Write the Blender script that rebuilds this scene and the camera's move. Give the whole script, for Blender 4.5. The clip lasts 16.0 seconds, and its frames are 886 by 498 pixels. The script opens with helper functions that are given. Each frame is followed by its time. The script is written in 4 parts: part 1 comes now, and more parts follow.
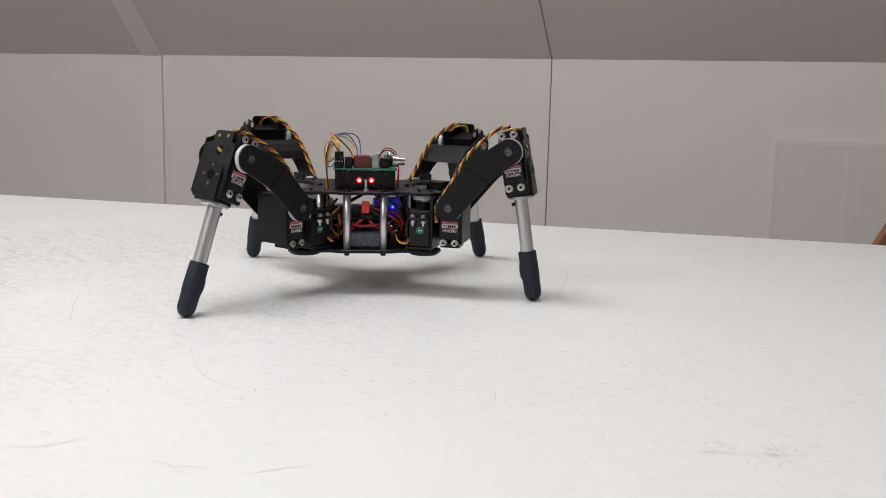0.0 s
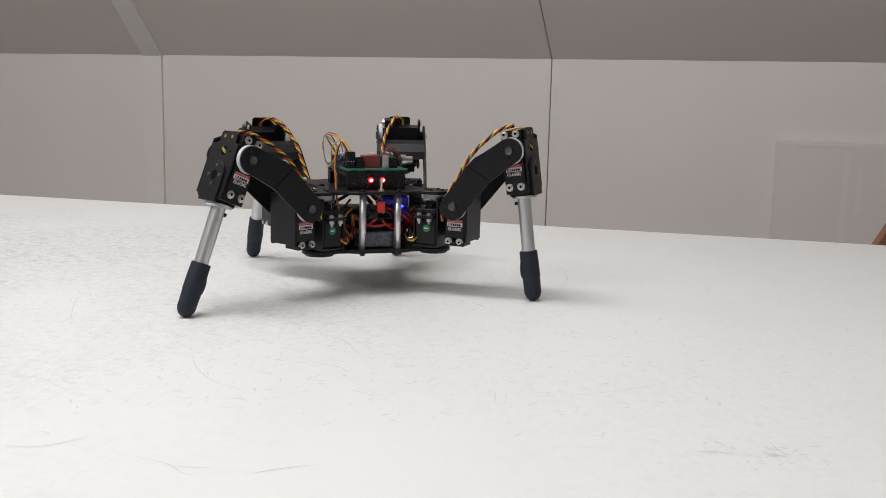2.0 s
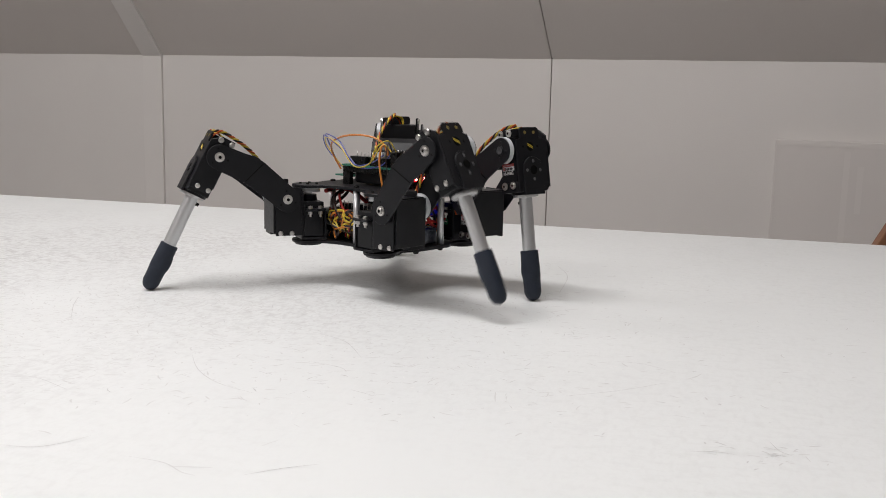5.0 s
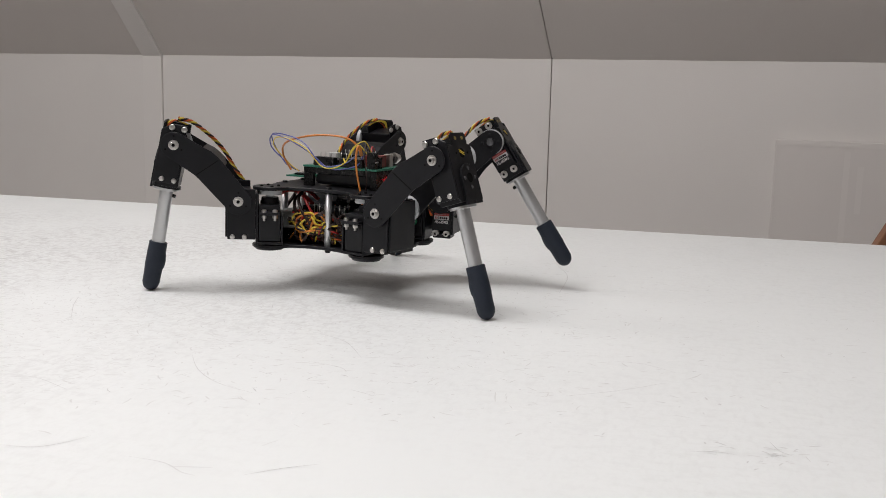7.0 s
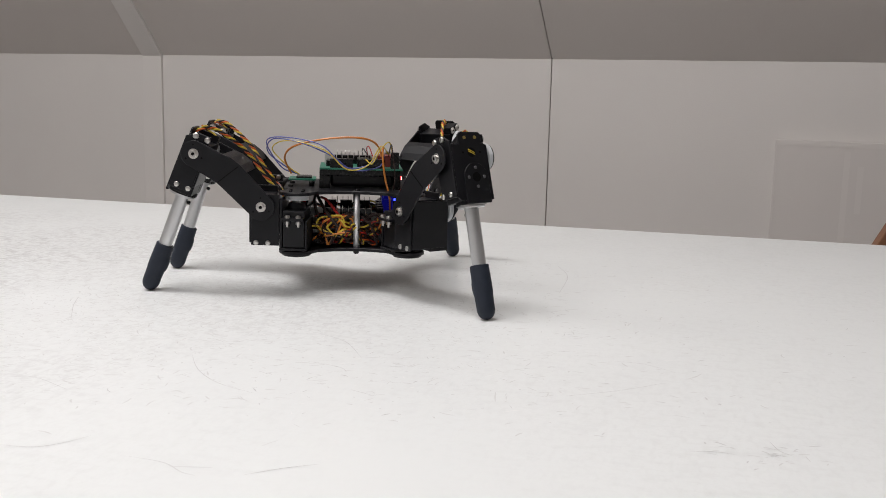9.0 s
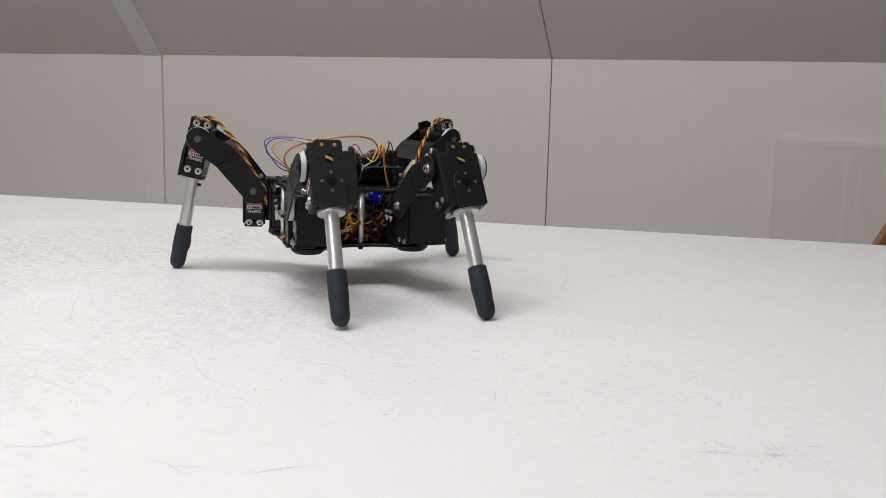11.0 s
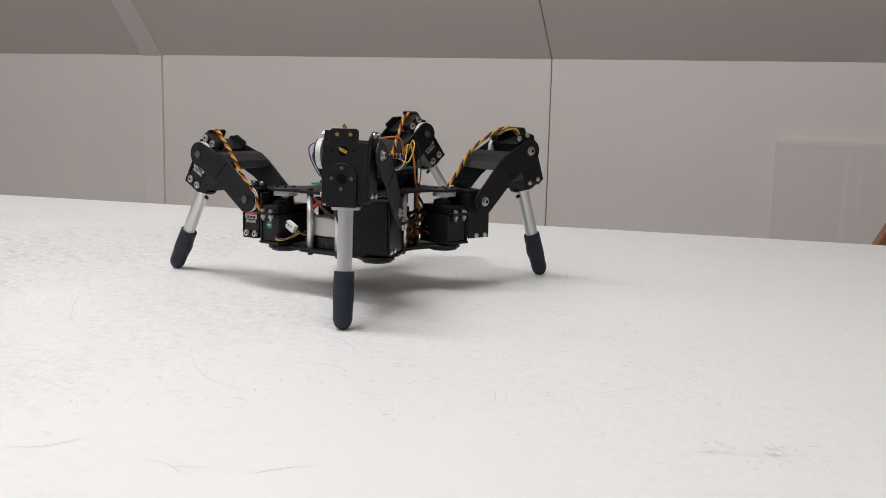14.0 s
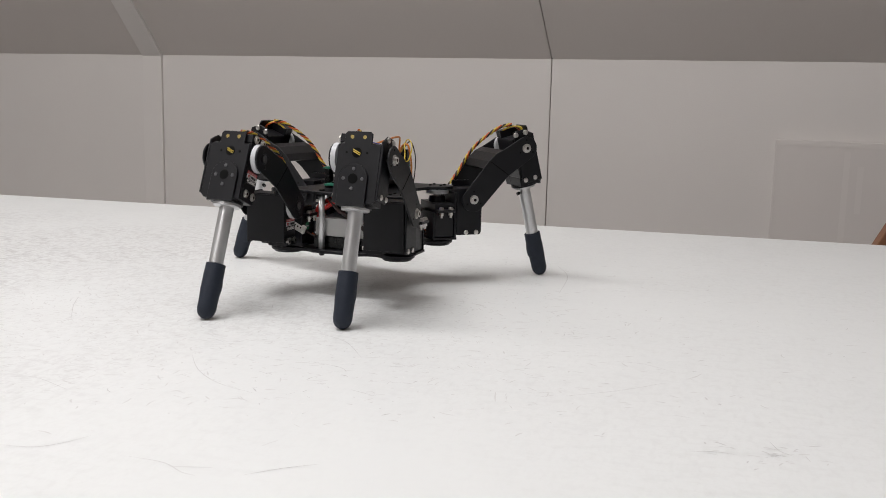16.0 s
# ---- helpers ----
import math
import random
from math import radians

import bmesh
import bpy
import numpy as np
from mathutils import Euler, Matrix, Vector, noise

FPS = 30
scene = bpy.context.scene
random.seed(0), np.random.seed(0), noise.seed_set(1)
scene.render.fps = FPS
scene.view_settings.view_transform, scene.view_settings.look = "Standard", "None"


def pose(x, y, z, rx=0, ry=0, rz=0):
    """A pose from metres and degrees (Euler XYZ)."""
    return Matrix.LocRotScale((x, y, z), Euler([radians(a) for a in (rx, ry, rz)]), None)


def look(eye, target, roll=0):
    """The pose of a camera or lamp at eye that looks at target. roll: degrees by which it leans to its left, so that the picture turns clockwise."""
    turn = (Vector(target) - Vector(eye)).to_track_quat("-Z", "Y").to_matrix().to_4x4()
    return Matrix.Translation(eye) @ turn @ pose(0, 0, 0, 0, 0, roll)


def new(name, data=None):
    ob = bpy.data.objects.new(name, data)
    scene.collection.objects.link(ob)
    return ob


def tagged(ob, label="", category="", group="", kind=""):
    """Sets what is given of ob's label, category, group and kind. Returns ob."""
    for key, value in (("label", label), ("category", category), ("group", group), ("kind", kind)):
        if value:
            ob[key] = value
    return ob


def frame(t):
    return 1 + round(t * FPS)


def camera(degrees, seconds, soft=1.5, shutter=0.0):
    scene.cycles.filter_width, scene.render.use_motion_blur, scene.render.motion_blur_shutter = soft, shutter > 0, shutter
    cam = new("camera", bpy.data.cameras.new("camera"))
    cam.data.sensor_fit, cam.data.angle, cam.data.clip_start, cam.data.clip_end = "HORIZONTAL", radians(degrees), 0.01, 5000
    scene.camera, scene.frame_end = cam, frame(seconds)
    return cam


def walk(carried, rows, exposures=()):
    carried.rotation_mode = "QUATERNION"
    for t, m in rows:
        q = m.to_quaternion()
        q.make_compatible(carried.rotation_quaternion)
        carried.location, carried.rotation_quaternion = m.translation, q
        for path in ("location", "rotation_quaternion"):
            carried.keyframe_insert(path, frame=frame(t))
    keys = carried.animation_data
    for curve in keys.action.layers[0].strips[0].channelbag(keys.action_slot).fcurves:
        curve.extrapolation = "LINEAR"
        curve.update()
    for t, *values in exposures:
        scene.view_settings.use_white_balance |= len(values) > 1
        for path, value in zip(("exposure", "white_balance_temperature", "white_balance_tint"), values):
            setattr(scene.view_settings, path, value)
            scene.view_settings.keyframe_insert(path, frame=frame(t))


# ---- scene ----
cam = camera(47.98, 16.0, soft=0.9, shutter=0.5)
EYE = (0.0, 0.0, 0.1955)
AIM = look(EYE, (0.0, 0.98707, 0.03523), 1.349)
walk(cam, [(0.0, AIM), (16.0, AIM)], exposures=[(0.0, -0.04, 6500, 10), (16.0, -0.04, 6500, 10)])

# ---- axes: z = 0 is the table top, the floor lies 0.75 m below ----
FLOOR = -0.75
CEIL = 1.65
WALL = pose(0, 2.513, 0, 0, 0, -24.11)      # x along the knee wall, y into the wall
TABLE = pose(0.0, 1.4755, 0, 0, 0, -14.4)   # x along the far edge, y away from the camera

# ---- world and lamps ----
world = bpy.data.worlds.new("world")
scene.world = world
world.use_nodes = True
wn = world.node_tree.nodes
wn["Background"].inputs["Color"].default_value = (0.9, 0.93, 1.0, 1)
wn["Background"].inputs["Strength"].default_value = 0.15


def ceiling_lamp_light(m, power, sx, sy):
    data = bpy.data.lights.new("tube_light", "AREA")
    data.shape, data.size, data.size_y, data.energy = "RECTANGLE", sx, sy, power
    data.color = (1.0, 0.972, 0.965)
    ob = new("tube_light", data)
    ob.matrix_basis = m
    return ob


TUBES = [(0.32, -1.76, 5.15, 0.10), (0.12, -3.24, 4.75, 0.30)]   # four tubes each along the knee wall, and the gap between them
SOFT_FILL = [(-1.72, -1.95, 11.2)]   # an unseen wide luminaire with a diffuser, added to brighten the left side
for lx, ly, power, gap in TUBES:
    for k in range(4):
        ceiling_lamp_light(WALL @ pose(lx, ly + gap * (k - 1.5), CEIL - 0.085), power, 1.2, 0.024)
for lx, ly, power in SOFT_FILL:
    ceiling_lamp_light(WALL @ pose(lx, ly, CEIL - 0.085), power, 1.2, 0.6)


# ---- materials ----
def material(name, base, rough=0.5, metal=0.0, var=0.1, scale=40.0, bump=0.0, bump_scale=400.0, spec=0.5, emit=0.0, coat=0.0):
    m = bpy.data.materials.new(name)
    m.use_nodes = True
    nt = m.node_tree
    b = nt.nodes["Principled BSDF"]
    b.inputs["Roughness"].default_value = rough
    b.inputs["Metallic"].default_value = metal
    b.inputs["Specular IOR Level"].default_value = spec
    b.inputs["Coat Weight"].default_value = coat
    co = nt.nodes.new("ShaderNodeTexCoord")
    n1 = nt.nodes.new("ShaderNodeTexNoise")
    n1.inputs["Scale"].default_value = scale
    n1.inputs["Detail"].default_value = 6
    nt.links.new(co.outputs["Object"], n1.inputs["Vector"])
    mix = nt.nodes.new("ShaderNodeMix")
    mix.data_type = "RGBA"
    mix.inputs["A"].default_value = (*[c * (1 - var) for c in base], 1)
    mix.inputs["B"].default_value = (*[min(1, c * (1 + var)) for c in base], 1)
    nt.links.new(n1.outputs["Fac"], mix.inputs["Factor"])
    nt.links.new(mix.outputs["Result"], b.inputs["Base Color"])
    ramp = nt.nodes.new("ShaderNodeMapRange")
    ramp.inputs["To Min"].default_value = max(0.02, rough - 0.08)
    ramp.inputs["To Max"].default_value = min(1, rough + 0.08)
    n2 = nt.nodes.new("ShaderNodeTexNoise")
    n2.inputs["Scale"].default_value = scale * 5
    nt.links.new(co.outputs["Object"], n2.inputs["Vector"])
    nt.links.new(n2.outputs["Fac"], ramp.inputs["Value"])
    nt.links.new(ramp.outputs["Result"], b.inputs["Roughness"])
    if bump:
        n3 = nt.nodes.new("ShaderNodeTexNoise")
        n3.inputs["Scale"].default_value = bump_scale
        n3.inputs["Detail"].default_value = 4
        nt.links.new(co.outputs["Object"], n3.inputs["Vector"])
        bp = nt.nodes.new("ShaderNodeBump")
        bp.inputs["Strength"].default_value = bump
        bp.inputs["Distance"].default_value = 0.001
        nt.links.new(n3.outputs["Fac"], bp.inputs["Height"])
        nt.links.new(bp.outputs["Normal"], b.inputs["Normal"])
    if emit:
        b.inputs["Emission Color"].default_value = (*base, 1)
        b.inputs["Emission Strength"].default_value = emit
    return m


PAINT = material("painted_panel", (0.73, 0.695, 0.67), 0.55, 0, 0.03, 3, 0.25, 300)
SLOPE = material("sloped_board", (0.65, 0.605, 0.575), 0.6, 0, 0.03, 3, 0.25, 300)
TRIM = material("trim_paint", (0.75, 0.715, 0.69), 0.5, 0, 0.03, 5, 0.15, 200)
HOLE = material("dark_hole", (0.003, 0.003, 0.003), 0.8, spec=0.1)
DARKGAP = material("dark_gap", (0.05, 0.045, 0.04), 0.9)
FLOORM = material("grey_floor", (0.3, 0.29, 0.28), 0.6, 0, 0.1, 6)
SHEET = material("glossy_sheet", (0.69, 0.65, 0.625), 0.38, 0, 0.04, 6, 0.05, 20)
SHEETL = material("pale_edge_and_sheen", (0.715, 0.675, 0.65), 0.45, 0, 0.03, 8)
WOOD = material("brown_wood", (0.26, 0.12, 0.065), 0.45, 0, 0.25, 30, 0.3, 120)
LAMPM = material("lamp_diffuser", (1.0, 0.97, 0.94), 0.5, 0, 0, 10, emit=3.0)
LAMPB = material("lamp_body", (0.75, 0.75, 0.75), 0.4)
BLACK = material("black_anodised", (0.0092, 0.0092, 0.0110), 0.40, 0.0, 0.3, 60, 0.05, 900, spec=0.22)
SERVO = material("servo_case", (0.0078, 0.0078, 0.0095), 0.32, 0, 0.25, 80, 0.06, 1500, spec=0.28)
DIM = material("dim_screw", (0.10, 0.10, 0.105), 0.45, 0.6, 0.1, 100)
RUBBER = material("rubber_foot", (0.014, 0.019, 0.031), 0.6, 0, 0.2, 90, 0.2, 700, spec=0.35)
ALU = material("brushed_aluminium", (0.60, 0.60, 0.605), 0.38, 0.78, 0.03, 60)
POLISH = material("polished_aluminium", (0.70, 0.70, 0.71), 0.36, 0.8, 0.03, 60)
STEEL = material("steel_screw", (0.56, 0.54, 0.52), 0.3, 1.0, 0.1, 200)
BRASS = material("brass_insert", (0.33, 0.25, 0.08), 0.4, 0.6, 0.1, 200)
HORN = material("white_nylon", (0.55, 0.56, 0.58), 0.4, 0, 0.03, 60)
PCB = material("green_board", (0.025, 0.16, 0.105), 0.35, 0, 0.25, 150)
PLASTIC = material("black_plastic", (0.006, 0.006, 0.006), 0.28, 0, 0.2, 60, spec=0.3)
LABELW = material("label_white", (0.60, 0.58, 0.58), 0.4, 0, 0.05, 100)
LABELP = material("label_print", (0.50, 0.30, 0.29), 0.4, 0, 0.05, 100)
LABELR = material("label_red", (0.40, 0.06, 0.06), 0.4, 0, 0.1, 100)
STICKER = material("green_sticker", (0.015, 0.22, 0.10), 0.35, 0, 0.1, 100)
WYEL = material("wire_yellow", (0.60, 0.44, 0.045), 0.4, 0, 0.1, 60)
WORA = material("wire_orange", (0.50, 0.085, 0.012), 0.4, 0, 0.1, 60)
WTHK = material("wire_thick_orange", (0.56, 0.19, 0.03), 0.4, 0, 0.1, 60)
WRED = material("wire_red", (0.36, 0.015, 0.012), 0.4, 0, 0.1, 60)
WBRN = material("wire_brown", (0.022, 0.010, 0.008), 0.4, 0, 0.1, 60)
WBLU = material("wire_blue", (0.06, 0.07, 0.30), 0.4, 0, 0.1, 60)
BATTERY = material("battery_wrap", (0.075, 0.085, 0.11), 0.16, 0, 0.95, 420)
GREYPACK = material("grey_pack", (0.50, 0.50, 0.49), 0.45, 0, 0.08, 50)
CHIPR = material("dark_red_board", (0.16, 0.025, 0.02), 0.4, 0, 0.2, 150)
LEDR = material("led_red", (1.0, 0.02, 0.03), 0.3, 0, 0, 10, emit=14.0)
LEDRW = material("led_core", (1.0, 0.55, 0.5), 0.3, 0, 0, 10, emit=6.0)
LEDHALO = material("led_halo", (0.55, 0.004, 0.012), 0.3, 0, 0.2, 10, emit=0.55)
LEDB = material("led_blue", (0.03, 0.05, 1.0), 0.3, 0, 0, 10, emit=7.0)
REDP = material("red_plastic", (0.55, 0.03, 0.02), 0.35, 0, 0.1, 60)
BLUEGLOW = material("blue_glow", (0.006, 0.008, 0.30), 0.3, 0, 0.9, 320, emit=0.22)
WHITEP = material("white_plastic", (0.75, 0.74, 0.70), 0.4, 0, 0.05, 60)
SCUFF = material("scuff_grey", (0.60, 0.595, 0.595), 0.6, 0, 0.15, 300)
SMEAR = material("scuff_pale", (0.68, 0.68, 0.675), 0.6, 0, 0.10, 200)
PALE = material("scratch_white", (0.84, 0.84, 0.835), 0.5, 0, 0.03, 200)


def table_material():
    m = material("white_laminate", (0.775, 0.79, 0.79), 0.34, 0, 0.02, 4, 0.08, 60)
    nt = m.node_tree
    b = nt.nodes["Principled BSDF"]
    base = next(l.from_socket for l in nt.links if l.to_socket == b.inputs["Base Color"])
    co = nt.nodes.new("ShaderNodeTexCoord")
    last = base
    zone = nt.nodes.new("ShaderNodeMapping")
    zone.inputs["Location"].default_value = (0.52, 0.82, 0)
    zone.inputs["Scale"].default_value = (1.35, 1.45, 0)
    nt.links.new(co.outputs["Object"], zone.inputs["Vector"])
    dist = nt.nodes.new("ShaderNodeVectorMath")
    dist.operation = "LENGTH"
    nt.links.new(zone.outputs["Vector"], dist.inputs[0])
    worn = nt.nodes.new("ShaderNodeMapRange")
    worn.interpolation_type = "SMOOTHSTEP"
    worn.inputs["From Min"].default_value, worn.inputs["From Max"].default_value = 0.25, 0.85
    worn.inputs["To Min"].default_value, worn.inputs["To Max"].default_value = 1.0, 0.12
    nt.links.new(dist.outputs["Value"], worn.inputs["Value"])
    # fine drag marks in two directions and smudges
    for sx, sy, rot, lo, hi, fac in ((60, 150, 62, 0.50, 0.66, 0.48), (240, 110, -35, 0.50, 0.66, 0.44), (150, 60, 20, 0.51, 0.66, 0.40), (420, 380, 40, 0.50, 0.70, 0.30), (9, 13, 0, 0.45, 0.75, 0.08)):
        mp = nt.nodes.new("ShaderNodeMapping")
        mp.inputs["Scale"].default_value = (sx, sy, 1)
        mp.inputs["Rotation"].default_value = (0, 0, radians(rot))
        nt.links.new(co.outputs["Object"], mp.inputs["Vector"])
        no = nt.nodes.new("ShaderNodeTexNoise")
        no.inputs["Scale"].default_value = 1.0
        no.inputs["Detail"].default_value = 3
        nt.links.new(mp.outputs["Vector"], no.inputs["Vector"])
        mr = nt.nodes.new("ShaderNodeMapRange")
        mr.inputs["From Min"].default_value, mr.inputs["From Max"].default_value = lo, hi
        mr.inputs["To Min"].default_value, mr.inputs["To Max"].default_value = 0.0, fac
        nt.links.new(no.outputs["Fac"], mr.inputs["Value"])
        # worn patches where the marks gather
        big = nt.nodes.new("ShaderNodeTexNoise")
        big.inputs["Scale"].default_value = 3.2
        big.inputs["Detail"].default_value = 2
        nt.links.new(co.outputs["Object"], big.inputs["Vector"])
        br = nt.nodes.new("ShaderNodeMapRange")
        br.inputs["From Min"].default_value, br.inputs["From Max"].default_value = 0.30, 0.58
        nt.links.new(big.outputs["Fac"], br.inputs["Value"])
        mu = nt.nodes.new("ShaderNodeMath")
        mu.operation = "MULTIPLY"
        nt.links.new(mr.outputs["Result"], mu.inputs[0])
        both = nt.nodes.new("ShaderNodeMath")
        both.operation = "MULTIPLY"
        nt.links.new(br.outputs["Result"], both.inputs[0])
        nt.links.new(worn.outputs["Result"], both.inputs[1])
        nt.links.new(both.outputs[0], mu.inputs[1])
        mx = nt.nodes.new("ShaderNodeMix")
        mx.data_type = "RGBA"
        mx.inputs["B"].default_value = (0.40, 0.385, 0.38, 1)
        nt.links.new(mu.outputs[0], mx.inputs["Factor"])
        nt.links.new(last, mx.inputs["A"])
        last = mx.outputs["Result"]
    nt.links.new(last, b.inputs["Base Color"])
    return m


LAMINATE = table_material()


# ---- mesh helpers ----
def box(bm, x0, x1, y0, y1, z0, z1, bevel=0.0):
    r = bmesh.ops.create_cube(bm, size=1.0)
    vs = r["verts"]
    for v in vs:
        v.co = Vector((x0 + (v.co.x + 0.5) * (x1 - x0), y0 + (v.co.y + 0.5) * (y1 - y0), z0 + (v.co.z + 0.5) * (z1 - z0)))
    if bevel:
        es = list({e for v in vs for e in v.link_edges})
        bmesh.ops.bevel(bm, geom=es, offset=bevel, segments=2, affect="EDGES", profile=0.5)
    return bm


def rod(bm, p0, p1, r0, r1=None, n=16):
    """A capped round bar from p0 to p1."""
    p0, p1 = Vector(p0), Vector(p1)
    r1 = r0 if r1 is None else r1
    q = (p1 - p0).to_track_quat("Z", "Y").to_matrix()
    a = [bm.verts.new(p0 + q @ Vector((r0 * math.cos(2 * math.pi * i / n), r0 * math.sin(2 * math.pi * i / n), 0))) for i in range(n)]
    b = [bm.verts.new(p1 + q @ Vector((r1 * math.cos(2 * math.pi * i / n), r1 * math.sin(2 * math.pi * i / n), 0))) for i in range(n)]
    for i in range(n):
        f = bm.faces.new((a[i], a[(i + 1) % n], b[(i + 1) % n], b[i]))
        f.smooth = True
    bm.faces.new(a[::-1])
    bm.faces.new(b)
    return bm


def lathe(bm, p0, p1, profile, n=24):
    """Rings of (share of the way, radius) turned about the line p0 to p1."""
    p0, p1 = Vector(p0), Vector(p1)
    q = (p1 - p0).to_track_quat("Z", "Y").to_matrix()
    rings = []
    for s, r in profile:
        c = p0.lerp(p1, s)
        rings.append([bm.verts.new(c + q @ Vector((r * math.cos(2 * math.pi * i / n), r * math.sin(2 * math.pi * i / n), 0))) for i in range(n)])
    for a, b in zip(rings, rings[1:]):
        for i in range(n):
            f = bm.faces.new((a[i], a[(i + 1) % n], b[(i + 1) % n], b[i]))
            f.smooth = True
    bm.faces.new(rings[0][::-1])
    bm.faces.new(rings[-1])
    return bm


def slab(bm, outline, axis, lo, hi, bevel=0.0):
    """A flat plate: the outline in the two axes other than axis, from lo to hi along axis."""
    def put(u, v, w):
        return {"x": (w, u, v), "y": (u, w, v), "z": (u, v, w)}[axis]
    a = [bm.verts.new(put(u, v, lo)) for u, v in outline]
    b = [bm.verts.new(put(u, v, hi)) for u, v in outline]
    n = len(a)
    fs = [bm.faces.new(a), bm.faces.new(b[::-1])]
    for i in range(n):
        fs.append(bm.faces.new((a[i], b[i], b[(i + 1) % n], a[(i + 1) % n])))
    bmesh.ops.recalc_face_normals(bm, faces=fs)
    if bevel:
        es = [e for e in {e for f in fs[:2] for e in f.edges}]
        bmesh.ops.bevel(bm, geom=es, offset=bevel, segments=1, affect="EDGES")
    return bm


def smooth_path(pts, per=6):
    pts = [Vector(p) for p in pts]
    ext = [2 * pts[0] - pts[1]] + pts + [2 * pts[-1] - pts[-2]]
    out = []
    for i in range(1, len(ext) - 2):
        a, b, c, d = ext[i - 1:i + 3]
        for k in range(per):
            t = k / per
            out.append(0.5 * (2 * b + (c - a) * t + (2 * a - 5 * b + 4 * c - d) * t * t + (3 * b - a - 3 * c + d) * t ** 3))
    out.append(pts[-1])
    return out


def wire(bm, path, r, n=6):
    rings = []
    up = Vector((0.3, 0.2, 1)).normalized()
    for i, p in enumerate(path):
        d = (path[min(i + 1, len(path) - 1)] - path[max(i - 1, 0)]).normalized()
        s = d.cross(up)
        if s.length < 0.05:
            s = d.cross(Vector((1, 0.1, 0)))
        s.normalize()
        u = s.cross(d)
        rings.append([bm.verts.new(p + r * (math.cos(2 * math.pi * k / n) * s + math.sin(2 * math.pi * k / n) * u)) for k in range(n)])
    for a, b in zip(rings, rings[1:]):
        for k in range(n):
            f = bm.faces.new((a[k], a[(k + 1) % n], b[(k + 1) % n], b[k]))
            f.smooth = True
    bm.faces.new(rings[0][::-1])
    bm.faces.new(rings[-1])
    return bm


def strands(pts, turns, radius, per=10):
    """Three twisted paths round one path."""
    path = smooth_path(pts, per)
    out = []
    for k in range(3):
        line = []
        for i, p in enumerate(path):
            d = (path[min(i + 1, len(path) - 1)] - path[max(i - 1, 0)]).normalized()
            s = d.cross(Vector((0.2, 0.3, 1))).normalized()
            u = s.cross(d)
            a = 2 * math.pi * (turns * i / len(path) + k / 3)
            line.append(p + radius * (math.cos(a) * s + math.sin(a) * u))
        out.append(line)
    return out


def mesh_of(name, bm, mat):
    me = bpy.data.meshes.new(name)
    bmesh.ops.recalc_face_normals(bm, faces=bm.faces[:])
    for e in bm.edges:
        if len(e.link_faces) == 2 and e.calc_face_angle(0) > 0.6:
            e.smooth = False
    bm.to_mesh(me)
    bm.free()
    me.materials.append(mat)
    return me


def part(name, bm, mat, parent, label=""):
    ob = new(name, mesh_of(name, bm, mat))
    ob.parent = parent
    if label:
        ob["label"] = label
    return ob


def thing(name, label, category, m=None, kind="", group=""):
    ob = new(name)
    ob.empty_display_size = 0.05
    if m is not None:
        ob.matrix_basis = m
    return tagged(ob, label, category, group, kind)


def solid(name, bm, mat, label, category, m=None, kind="", group=""):
    ob = new(name, mesh_of(name, bm, mat))
    if m is not None:
        ob.matrix_basis = m
    return tagged(ob, label, category, group, kind)


B = bmesh.new


